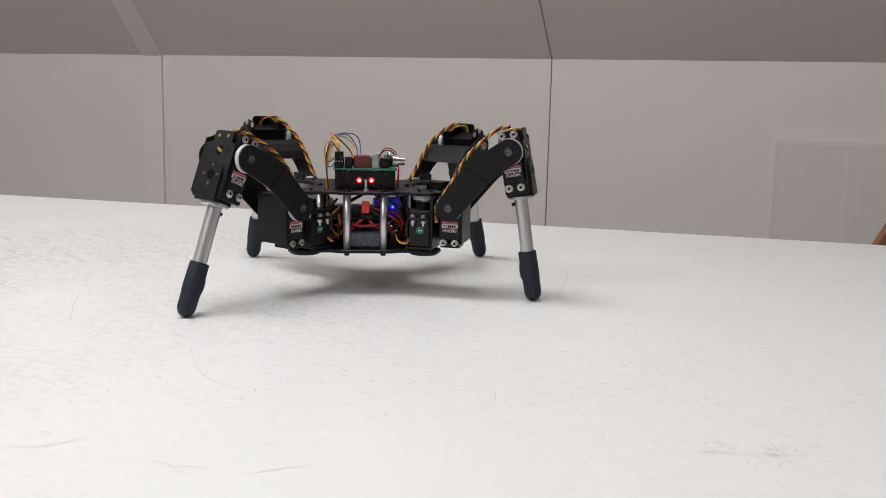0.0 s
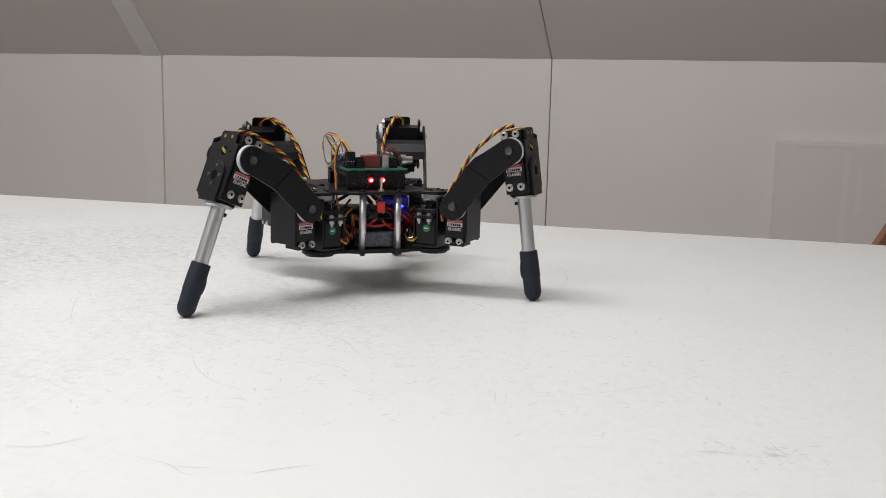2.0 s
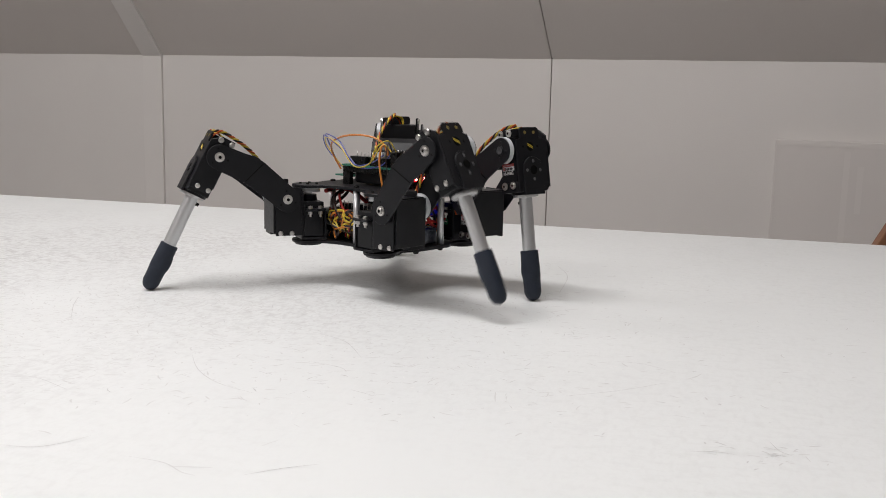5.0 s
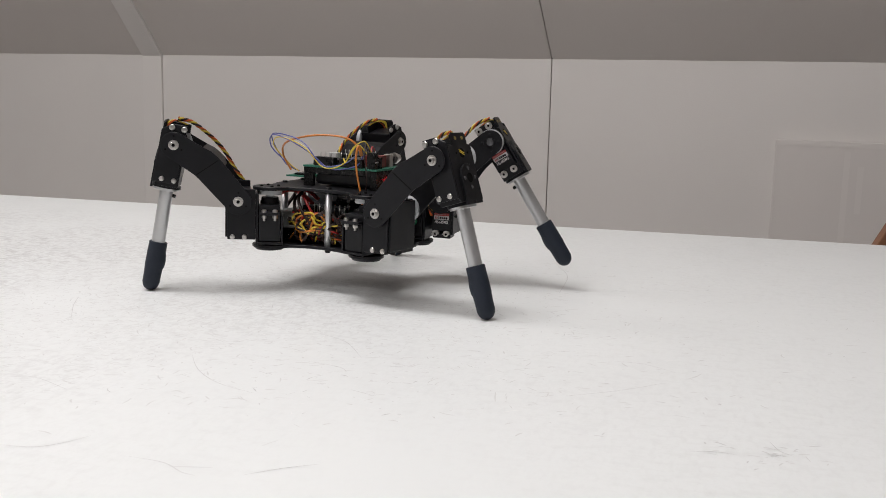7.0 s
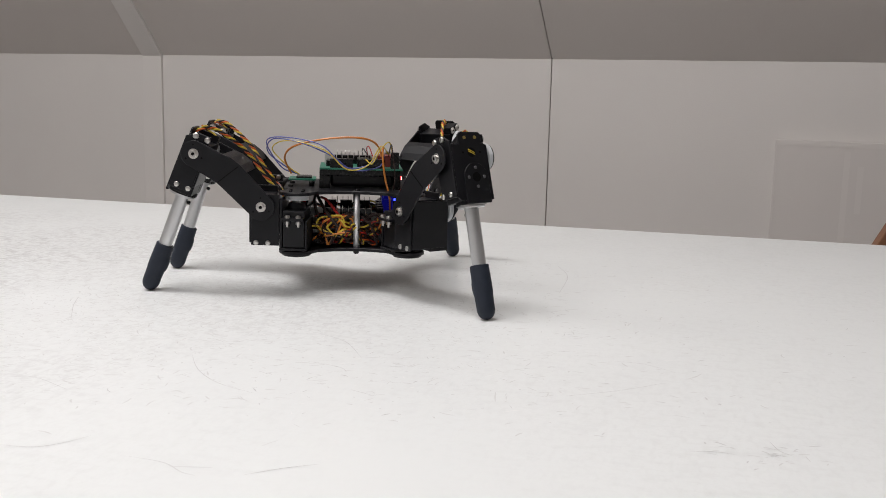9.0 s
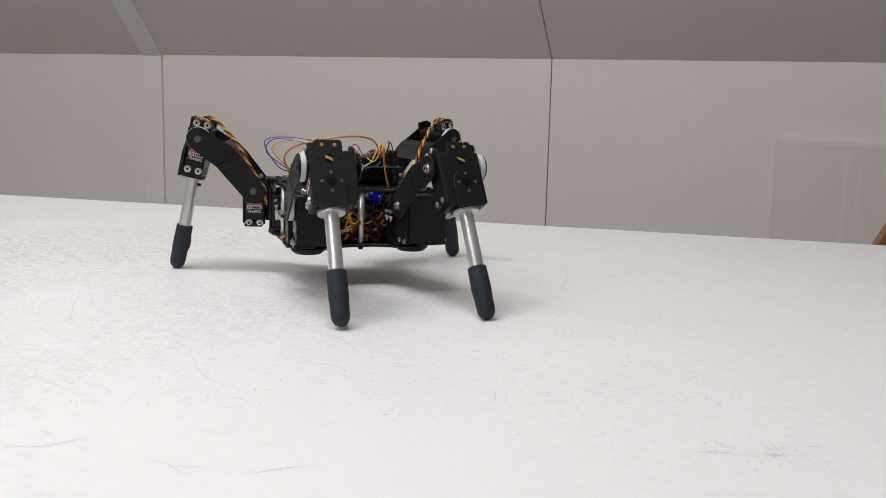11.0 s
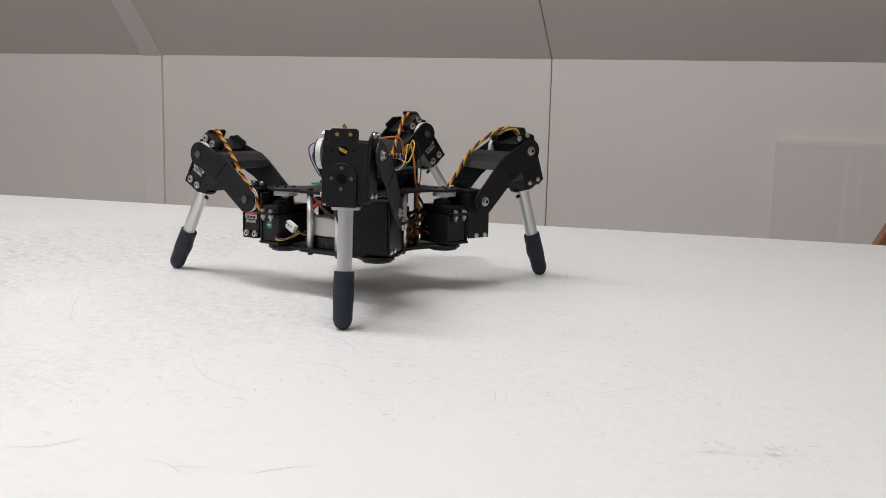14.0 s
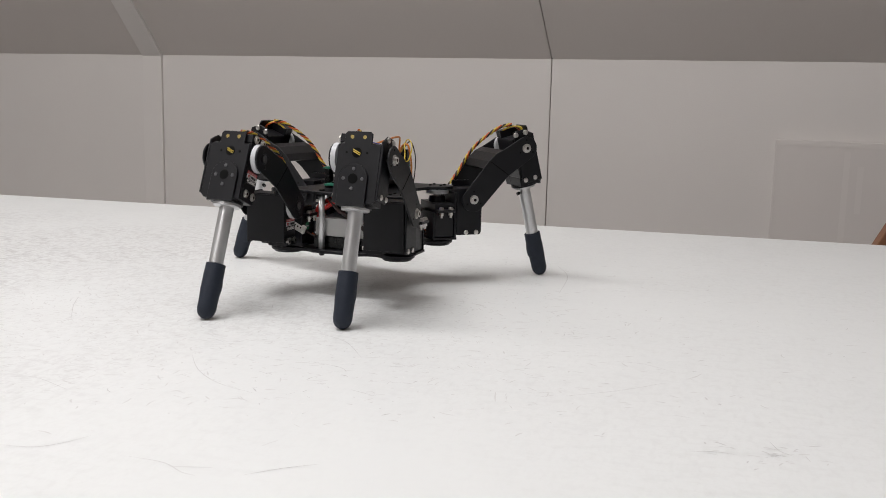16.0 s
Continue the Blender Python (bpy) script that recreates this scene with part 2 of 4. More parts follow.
# ---- the attic room ----
def room():
    run = (CEIL - 0.267) / math.tan(radians(50))
    solid("floor", box(B(), -5, 5, -6, 0.3, FLOOR - 0.1, FLOOR), FLOORM, "grey floor of the attic workroom", "floor", WALL, "structure")
    wall = solid("wall_north", box(B(), -5, 5, 0.02, 0.2, FLOOR, 0.5), DARKGAP, "low painted knee wall of large flat panels", "wall", WALL, "structure")
    for x0, x1 in ((-4.9, -2.162), (-2.158, -0.9562), (-0.8868, 0.2702), (0.2724, 1.474), (1.478, 2.68), (2.684, 4.9)):
        part("wall_panel", box(B(), x0, x1, 0.0, 0.022, FLOOR, 0.268, 0.0012), PAINT, wall)
    part("batten", box(B(), -0.9555, -0.8875, -0.006, 0.022, FLOOR, 0.270, 0.002), TRIM, wall)
    slope = solid("ceiling", box(B(), -5, 5, 0.0, 2.4, 0.02, 0.14), DARKGAP, "sloped attic ceiling of painted boards", "ceiling",
                  WALL @ Matrix.Translation((0, 0, 0.267)) @ Matrix.Rotation(radians(180 - 50), 4, "X") @ Matrix.Scale(-1, 4, (0, 0, 1)), "structure")
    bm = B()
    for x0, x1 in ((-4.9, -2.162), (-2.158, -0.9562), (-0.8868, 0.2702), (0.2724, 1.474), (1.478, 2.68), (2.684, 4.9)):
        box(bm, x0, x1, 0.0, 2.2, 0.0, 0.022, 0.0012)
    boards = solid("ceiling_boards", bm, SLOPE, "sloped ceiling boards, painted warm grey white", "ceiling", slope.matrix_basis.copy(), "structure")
    solid("ceiling_batten", box(B(), -0.9555, -0.8875, 0.0, 2.2, -0.006, 0.022, 0.002), TRIM, "painted batten along the sloped ceiling", "trim", slope.matrix_basis.copy(), "structure")
    solid("ceiling_flat", box(B(), -5, 5, -6, -run + 0.05, CEIL, CEIL + 0.1), PAINT, "flat white ceiling above the workroom", "ceiling", WALL, "structure")
    solid("wall_south", box(B(), -5, 5, -6.1, -5.6, FLOOR, CEIL), PAINT, "plain painted wall", "wall", WALL, "structure")
    solid("wall_west", box(B(), -5.1, -4.6, -6, 0.2, FLOOR, CEIL), PAINT, "plain painted wall", "wall", WALL, "structure")
    solid("wall_east", box(B(), 4.6, 5.1, -6, 0.2, FLOOR, CEIL), PAINT, "plain painted wall", "wall", WALL, "structure")
    for lx, ly, power, gap in TUBES:
        lamp = thing("ceiling_lamp", "white four-tube fluorescent lamp on the ceiling", "lamp", WALL @ pose(lx, ly, CEIL), group="ceiling lamps")
        part("lamp_body", box(B(), -0.66, 0.66, -1.5 * gap - 0.08, 1.5 * gap + 0.08, -0.05, 0.0, 0.004), LAMPB, lamp)
        for k in range(4):
            part("tube", rod(B(), (-0.6, gap * (k - 1.5), -0.064), (0.6, gap * (k - 1.5), -0.064), 0.013), LAMPM, lamp)
    # body and diffuser for the added fill light on the left, out of view
    for lx, ly, power in SOFT_FILL:
        lamp = thing("wide_fill_lamp", "unseen wide ceiling lamp with a flat diffuser, added to brighten the left side", "lamp", WALL @ pose(lx, ly, CEIL))
        part("lamp_body", box(B(), -0.66, 0.66, -0.34, 0.34, -0.06, 0.0, 0.004), LAMPB, lamp)
        part("diffuser", box(B(), -0.6, 0.6, -0.3, 0.3, -0.070, -0.0605, 0.002), LAMPM, lamp)


def leaning_sheet():
    ob = solid("leaning_board", box(B(), 0.0, 0.62, -0.012, 0.0, 0.0, 0.851, 0.002), SHEET,
               "thin glossy off-white board leaning on the knee wall", "board", WALL @ pose(0.792, -0.02, FLOOR, -1.2, 0, 0))
    # the highlight on the top edge is put in as a paler strip
    part("top_highlight", box(B(), 0.001, 0.619, -0.0128, -0.0121, 0.839, 0.8505), SHEETL, ob, "pale strip painting the highlight along the top edge")
    part("side_edge", box(B(), 0.001, 0.0045, -0.0126, -0.0121, 0.0, 0.838), SHEETL, ob, "pale side edge strip")
    # upright reflections in the gloss, painted as two slightly paler strips
    for x, z0, z1, w in ((0.142, 0.60, 0.83, 0.012), (0.170, 0.70, 0.80, 0.012)):
        part("sheen_strip", box(B(), x, x + w, -0.0126, -0.0122, z0, z1), SHEETL, ob, "pale strip standing for a reflection on the glossy board")


def easel():
    ob = thing("folding_easel", "brown wooden folding easel standing behind the table", "easel", pose(0.812, 1.70, FLOOR))
    for x, lean, y in ((-0.145, 0.56, 0.0), (-0.105, 0.56, 0.03)):
        bm = B()
        box(bm, -0.011, 0.011, -0.011, 0.011, 0.0, 1.12, 0.002)
        leg = part("easel_leg", bm, WOOD, ob)
        leg.matrix_basis = pose(x - 0.30, y, 0.0, 0, math.degrees(math.atan(lean)), 0)
    cross = part("crossbar", box(B(), -0.22, 0.12, -0.012, -0.028, 0.28, 0.305, 0.002), WOOD, ob)


def table():
    ob = thing("work_table", "large white laminate work table with scuffed top", "table", TABLE)
    part("tabletop", box(B(), -1.5, 1.5, -1.62, 0.0, -0.028, 0.0, 0.002), LAMINATE, ob, "scratched white laminate top")
    for x in (-1.42, 1.42):
        for y in (-1.54, -0.08):
            part("table_leg", box(B(), x - 0.025, x + 0.025, y - 0.025, y + 0.025, FLOOR, -0.028, 0.003), LAMPB, ob)
    for y in (-1.54, -0.08):
        part("apron", box(B(), -1.395, 1.395, y - 0.01, y + 0.01, -0.09, -0.028, 0.002), LAMPB, ob)


def scuffs():
    """Pencil-thin drag marks lying on the table top."""
    rng = random.Random(7)
    grey, smear, pale = B(), B(), B()

    def mark(pts, w, z):
        """Draws into the sheet of marks that bm names."""
        pts = smooth_path([Vector((x, y, z)) for x, y in pts], 5)
        L, R = [], []
        for i, p in enumerate(pts):
            d = (pts[min(i + 1, len(pts) - 1)] - pts[max(i - 1, 0)]).normalized()
            s = Vector((-d.y, d.x, 0)) * w * (0.25 + 0.75 * math.sin(math.pi * (i + 0.3) / (len(pts) - 0.4)))
            L.append(bm.verts.new(p + s))
            R.append(bm.verts.new(p - s))
        for i in range(len(pts) - 1):
            bm.faces.new((L[i], R[i], R[i + 1], L[i + 1]))

    for i in range(6500):
        x, y = rng.gauss(-0.24, 0.20), rng.triangular(0.56, 1.30, 0.86)
        if rng.random() < 0.18:
            x, y = rng.uniform(-0.5, 0.45), rng.triangular(0.50, 1.2, 0.85)
        if x > 0.12 and rng.random() < 0.55:
            continue
        a = rng.uniform(0, math.pi) if rng.random() < 0.6 else rng.gauss(0.15, 0.5)
        n = rng.choice((0.0009, 0.0012, 0.0017, 0.0024, 0.0036, 0.0055)) * (1.9 if rng.random() < 0.06 else 1)
        c = rng.uniform(-0.22, 0.22) * n
        dx, dy = math.cos(a) * n, math.sin(a) * n
        bm = (grey, smear, smear, smear, pale, smear, smear)[i % 7]
        mark([(x - dx, y - dy), (x - dy * c / n, y + dx * c / n), (x + dx, y + dy)], rng.uniform(0.00014, 0.00042) * (1.6 if bm is smear else 1), 0.00004 + 0.00000001 * i)
    # patches of short smears
    for px, py, spread, count in ((0.172, 0.524, 0.013, 16), (0.200, 0.522, 0.009, 9), (0.160, 0.545, 0.012, 7), (0.072, 0.60, 0.05, 12), (0.12, 0.66, 0.05, 14), (-0.05, 0.60, 0.06, 16), (0.05, 0.70, 0.07, 26)):
        for k in range(count):
            x, y = rng.gauss(px, spread), rng.gauss(py, spread * 0.8)
            a, n = rng.gauss(0.1, 0.7), rng.uniform(0.0012, 0.0042)
            bm = grey if k % 4 == 0 else smear
            mark([(x - n * math.cos(a), y - n * math.sin(a)), (x, y + 0.2 * n), (x + n * math.cos(a), y + n * math.sin(a))], rng.uniform(0.0003, 0.0007), 0.00014 + 0.0000002 * k)
    bm = grey
    long_marks = [
        [(0.081, 0.621), (0.117, 0.635), (0.155, 0.656)], [(-0.18, 0.699), (-0.166, 0.661), (-0.146, 0.632), (-0.118, 0.611)],
        [(-0.163, 0.499), (-0.142, 0.491), (-0.13, 0.479), (-0.122, 0.475)], [(-0.138, 0.486), (-0.116, 0.486)],
        [(-0.236, 0.511), (-0.217, 0.509), (-0.204, 0.516), (-0.193, 0.528)], [(-0.098, 0.477), (-0.08, 0.487), (-0.062, 0.494)],
        [(-0.102, 0.775), (-0.074, 0.747), (-0.058, 0.704)], [(-0.095, 0.689), (-0.071, 0.676), (-0.064, 0.663)],
        [(0.14, 0.525), (0.152, 0.526), (0.164, 0.522)], [(0.189, 0.543), (0.19, 0.529), (0.195, 0.522)]]
    long_marks += [
        [(0.178, 0.518), (0.188, 0.523), (0.196, 0.524)], [(0.127, 0.708), (0.148, 0.702), (0.166, 0.682)], [(-0.237, 0.61), (-0.268, 0.635), (-0.29, 0.633)],
        [(0.129, 1.107), (0.133, 1.04), (0.114, 0.95)], [(-0.305, 0.799), (-0.322, 0.851), (-0.33, 0.886)], [(0.143, 0.588), (0.153, 0.583)], [(-0.058, 0.624), (-0.043, 0.613)]]
    for i, pts in enumerate(long_marks):
        mark(pts, 0.00026, 0.00020 + 0.000001 * i)
    solid("scuff_marks", grey, SCUFF, "thin grey scuff and drag marks on the table", "scuff marks", kind="stuff")
    solid("smears", smear, SMEAR, "faint pale grey smears on the table", "scuff marks", kind="stuff")
    solid("scratches", pale, PALE, "fine whitish scratches on the table", "scratches", kind="stuff")


# ---- the robot ----
AX, AY = 0.0562, 0.0520          # coxa axes, from the body's middle
LC, LF, LT = 0.0284, 0.0762, 0.1334
SIGN = {"A": (-1, -1, 1), "B": (1, -1, -1), "C": (1, 1, 1), "D": (-1, 1, -1)}   # corner, side of the horn


def arc(cx, cy, r, a0, a1, n=8):
    return [(cx + r * math.cos(radians(a0 + (a1 - a0) * i / n)), cy + r * math.sin(radians(a0 + (a1 - a0) * i / n))) for i in range(n + 1)]


def screw(bm, p, d, r=0.0028, h=0.0016):
    p, d = Vector(p), Vector(d)
    lathe(bm, p, p + d * h, [(0, r), (0.5, r), (0.9, r * 0.8), (1.0, r * 0.45)], 12)
    return bm


def ringed_screw(bm, p, d, r=0.0036):
    """A pan-head screw with a sunk socket on a washer."""
    p, d = Vector(p), Vector(d)
    lathe(bm, p, p + d * 0.0018, [(0, r), (0.30, r), (0.32, r * 0.70), (0.9, r * 0.68), (1.0, r * 0.60), (1.0, r * 0.34), (0.5, r * 0.32), (0.48, r * 0.02)], 16)
    return bm


def washer_screw(parent, bm, p, d):
    """Links a washer screw and the dark recess in its head."""
    ob = part("bracket_screw", ringed_screw(bm, p, d), STEEL, parent)
    p, d = Vector(p), Vector(d)
    part("screw_recess", rod(B(), p + d * 0.0009, p + d * 0.00165, 0.00125, n=6), HOLE, parent)
    return ob


def body_plate():
    q = [(0.0, 0.066), (0.024, 0.066), (0.031, 0.062), (0.040, 0.0615)] + arc(AX, AY, 0.0162, 118, -58, 14) + [(0.055, 0.032), (0.049, 0.016), (0.0475, 0.0)]
    right = q
    full = right + [(x, -y) for x, y in reversed(right[:-1])]
    full += [(-x, y) for x, y in reversed(full[1:-1])]
    out = []
    for p in full:
        if not out or (abs(p[0] - out[-1][0]) + abs(p[1] - out[-1][1])) > 1e-6:
            out.append(p)
    return out


TOWER_DROP = -0.0062
TOWER_PARTS = ("toggle_switch", "tower", "regulator", "red_led", "main_board", "sensor_board", "sensor_chip", "board_post", "jumper_wire")


def body(robot):
    lower = part("lower_plate", slab(B(), body_plate(), "z", -0.0455, -0.0425, 0.0004), BLACK, robot)
    upper = part("upper_plate", slab(B(), body_plate(), "z", 0.0092, 0.0122, 0.0004), BLACK, robot)
    for x, y in ((0.017, -0.060), (-0.017, -0.060), (0.017, 0.060), (-0.017, 0.060), (-0.043, -0.004), (0.043, -0.004)):
        st = part("standoff", rod(B(), (x, y, -0.0425), (x, y, 0.0092), 0.0034, n=6), POLISH, robot, "polished aluminium standoff")
        part("standoff_screw", screw(B(), (x, y, 0.0122), (0, 0, 1), 0.0028, 0.002), PLASTIC, st)
        part("standoff_screw", screw(B(), (x, y, -0.0455), (0, 0, -1), 0.0028, 0.003), PLASTIC, st)
    for sx, sy, s in SIGN.values():
        part("pivot_disc", rod(B(), (sx * AX, sy * AY, -0.0478), (sx * AX, sy * AY, -0.0455), 0.0130, 0.0150, 24), BLACK, robot)
        bm = B()
        for k in range(4):
            a = radians(45 + 90 * k)
            screw(bm, (sx * AX + 0.008 * math.cos(a), sy * AY + 0.008 * math.sin(a), 0.0122), (0, 0, 1), 0.0016, 0.0014)
        part("plate_screws", bm, PLASTIC, robot)
    # battery, pack and boards between the plates
    part("battery", box(B(), -0.019, 0.019, -0.054, 0.012, -0.0425, -0.0265, 0.002), BATTERY, robot, "shiny dark wrapped battery pack")
    part("grey_pack", box(B(), -0.034, 0.026, 0.016, 0.056, -0.0305, -0.0130, 0.0015), GREYPACK, robot, "grey receiver pack")
    part("pack_tray", box(B(), -0.032, 0.028, 0.012, 0.056, -0.0425, -0.0305, 0.001), PLASTIC, robot)
    brd = part("inner_board", box(B(), -0.034, 0.034, -0.034, 0.030, -0.0175, -0.0163), PCB, robot, "green circuit board between the plates")
    bm = B()
    for x in (-0.03, -0.012, 0.008, 0.026):
        box(bm, x, x + 0.010, -0.030, -0.024, -0.0163, -0.006, 0.0004)
    for y in (-0.018, 0.0, 0.016):
        box(bm, -0.036, -0.029, y, y + 0.012, -0.0163, -0.0060, 0.0004)
        box(bm, 0.029, 0.036, y, y + 0.012, -0.0163, -0.0060, 0.0004)
    part("pin_sockets", bm, PLASTIC, brd)
    bm = B()
    for k in range(8):
        for sx in (-1, 1):
            rod(bm, (sx * 0.0365, -0.018 + k * 0.0055, -0.012), (sx * 0.0365, -0.018 + k * 0.0055, -0.003), 0.0004, n=5)
    tagged(part("pins", bm, STEEL, brd), kind="stuff")
    part("blue_led", rod(B(), (0.0265, -0.0440, -0.004), (0.0265, -0.0424, -0.004), 0.0012, n=12), LEDB, robot, "glowing blue light")
    # added blocks with weak emission imitate the blue light spilling round the LED
    part("blue_glow_block", box(box(B(), 0.0205, 0.0335, -0.0415, -0.030, -0.0165, 0.0045, 0.001), 0.008, 0.0205, -0.040, -0.031, -0.002, 0.0035, 0.001), BLUEGLOW, robot, "faintly glowing blue blocks standing for the blue light's glow")
    # front switch and red plug
    part("red_plug", box(B(), -0.0035, 0.0035, -0.0640, -0.0590, -0.0075, 0.0030, 0.0006), REDP, robot, "red plug below the upper plate")
    part("toggle_switch", rod(rod(B(), (0, -0.061, 0.0184), (0, -0.061, 0.0205), 0.003, n=12), (0, -0.061, 0.0205), (0, -0.063, 0.0300), 0.0011, 0.0014, 10), STEEL, robot, "chrome toggle switch")
    # tower with the main board
    bm = B()
    box(bm, -0.0285, 0.0285, -0.046, -0.040, 0.0184, 0.0365, 0.0006)
    box(bm, -0.0285, -0.0235, -0.040, 0.032, 0.0310, 0.0365, 0.0004)
    box(bm, 0.0235, 0.0285, -0.040, 0.032, 0.0310, 0.0365, 0.0004)
    for x in (-0.0285, 0.0235):
        box(bm, x, x + 0.005, 0.022, 0.032, 0.0184, 0.0310, 0.0005)
    part("tower", bm, PLASTIC, robot, "black plastic tower under the main board")
    part("regulator", box(B(), -0.0225, 0.0225, -0.0395, 0.022, 0.0200, 0.0330, 0.003), SERVO, robot)
    for x in (-0.0058, 0.0058):
        led = part("red_led", rod(B(), (x, -0.0460, 0.0275), (x, -0.0478, 0.0275), 0.0017, n=12), LEDR, robot, "glowing red light")
        # weakly emitting red disc, paints the bloom round the LED
        part("led_halo", rod(B(), (x, -0.0459, 0.0275), (x, -0.0464, 0.0275), 0.0030, 0.0026, 14), LEDHALO, led)
        part("led_core", rod(B(), (x, -0.0478, 0.0275), (x, -0.0481, 0.0275), 0.0013, n=10), LEDRW, led)
    board = part("main_board", box(B(), -0.030, 0.030, -0.0475, 0.0320, 0.0368, 0.0384), PCB, robot, "green main circuit board")
    part("sensor_board", box(B(), -0.012, 0.014, 0.036, 0.062, 0.0240, 0.0255), PCB, robot, "small green board behind the tower")
    part("sensor_chip", box(B(), -0.008, 0.010, 0.040, 0.055, 0.0255, 0.0275, 0.0004), PLASTIC, robot)
    for x in (-0.011, 0.013):
        part("board_post", rod(B(), (x, 0.040, 0.0184), (x, 0.040, 0.0240), 0.0022, n=8), PLASTIC, robot)
    comps = [  # x0, x1, y0, y1, height, material, name
        (-0.029, -0.0205, -0.044, -0.036, 0.0155, PLASTIC, "header"), (-0.0195, -0.0125, -0.044, -0.036, 0.0105, PLASTIC, "header"),
        (-0.0105, 0.0045, -0.040, -0.024, 0.0115, CHIPR, "radio_module"), (0.006, 0.0125, -0.043, -0.036, 0.0125, STEEL, "crystal"),
        (0.0145, 0.0225, -0.040, -0.030, 0.0095, PLASTIC, "relay"), (-0.028, -0.020, -0.030, -0.006, 0.0085, PLASTIC, "header"),
        (-0.028, -0.020, 0.000, 0.022, 0.0085, PLASTIC, "header"), (0.020, 0.028, -0.020, 0.018, 0.0085, PLASTIC, "header"),
        (-0.012, 0.010, 0.002, 0.026, 0.0055, PLASTIC, "processor"), (-0.016, 0.012, -0.016, -0.004, 0.0075, PLASTIC, "socket"),
        (0.012, 0.018, 0.018, 0.028, 0.010, GREYPACK, "capacitor_box")]
    for x0, x1, y0, y1, h, mat, nm in comps:
        c = part(nm, box(B(), x0, x1, y0, y1, 0.0384, 0.0384 + h, 0.0004), mat, board)
    bm = B()
    for k in range(9):
        rod(bm, (-0.024, -0.028 + k * 0.0055, 0.0465), (-0.024, -0.028 + k * 0.0055, 0.0515), 0.00045, n=5)
        rod(bm, (0.024, -0.018 + k * 0.0042, 0.0465), (0.024, -0.018 + k * 0.0042, 0.0515), 0.00045, n=5)
    for k in range(3):
        rod(bm, (-0.0275 + k * 0.0027, -0.0440, 0.0450), (-0.0275 + k * 0.0027, -0.0446, 0.0450), 0.0007, n=6)
    tagged(part("board_pins", bm, STEEL, board), kind="stuff")
    bm = B()
    for x, y in ((0.008, -0.020), (0.014, -0.024), (-0.004, -0.020)):
        rod(bm, (x, y, 0.0384), (x, y, 0.0470), 0.0026, n=12)
    part("capacitors", bm, STEEL, board)
    part("jack", rod(rod(B(), (0.026, -0.036, 0.0455), (0.031, -0.036, 0.0455), 0.0056, n=16), (0.031, -0.036, 0.0455), (0.0375, -0.036, 0.0455), 0.0040, n=16), STEEL, board, "chrome jack socket")
    bm = B()
    rng = random.Random(3)
    for k in range(46):
        x, y = rng.uniform(-0.028, 0.028), rng.uniform(-0.045, 0.030)
        rod(bm, (x, y, 0.0368), (x, y, 0.0358), 0.0007, n=5)
    tagged(part("solder_joints", bm, STEEL, board), kind="stuff")
    # loose loops of wire over the board
    loops = [
        (WBLU, [(-0.024, -0.030, 0.050), (-0.030, -0.024, 0.040), (-0.035, 0.000, 0.037), (-0.036, 0.020, 0.050), (-0.030, 0.048, 0.061), (-0.016, 0.076, 0.064), (-0.006, 0.082, 0.050), (-0.004, 0.056, 0.030)]),
        (WBLU, [(-0.024, -0.022, 0.050), (-0.034, -0.014, 0.042), (-0.036, 0.008, 0.040), (-0.034, 0.030, 0.060), (-0.020, 0.066, 0.066), (-0.004, 0.084, 0.060), (-0.001, 0.070, 0.036), (0.000, 0.054, 0.029)]),
        (WYEL, [(-0.024, -0.034, 0.052), (-0.030, -0.026, 0.060), (-0.035, -0.014, 0.042), (-0.037, 0.006, 0.038), (-0.036, 0.028, 0.056), (-0.024, 0.062, 0.063), (-0.010, 0.078, 0.054), (-0.006, 0.062, 0.036), (-0.004, 0.052, 0.029)]),
        (WYEL, [(-0.022, -0.038, 0.052), (-0.030, -0.034, 0.064), (-0.038, -0.026, 0.058), (-0.037, -0.018, 0.044), (-0.030, -0.012, 0.047)]),
        (WTHK, [(-0.024, -0.027, 0.050), (-0.0255, -0.024, 0.059), (-0.029, -0.016, 0.0655), (-0.033, 0.000, 0.0680), (-0.032, 0.026, 0.066), (-0.022, 0.056, 0.058), (-0.012, 0.066, 0.046), (-0.006, 0.060, 0.030)]),
        (WTHK, [(-0.024, -0.028, 0.050), (-0.027, -0.028, 0.058), (-0.0325, -0.028, 0.059), (-0.0355, -0.028, 0.050), (-0.0365, -0.029, 0.040), (-0.0360, -0.031, 0.028), (-0.036, -0.035, 0.012), (-0.034, -0.036, -0.002)]),
        (WBRN, [(-0.023, -0.034, 0.050), (-0.032, -0.036, 0.062), (-0.037, -0.038, 0.048), (-0.036, -0.040, 0.030), (-0.034, -0.038, 0.014)]),
        (WRED, [(0.012, -0.020, 0.046), (0.020, -0.016, 0.056), (0.030, -0.014, 0.052), (0.033, -0.018, 0.036), (0.032, -0.024, 0.016), (0.028, -0.030, 0.004)]),
        (WBRN, [(0.010, -0.016, 0.046), (0.022, -0.010, 0.054), (0.032, -0.010, 0.046), (0.033, -0.012, 0.030), (0.032, -0.016, 0.014)]),
    ]
    for mat, pts in loops:
        part("jumper_wire", wire(B(), smooth_path(pts, 8), 0.0010 if mat is WTHK else 0.0006), mat, robot)
    for ob in list(robot.children):
        if ob.name.split(".")[0] in TOWER_PARTS:
            ob.data.transform(Matrix.Translation((0, 0, TOWER_DROP)))
            for c in ob.children:
                c.data.transform(Matrix.Translation((0, 0, TOWER_DROP)))
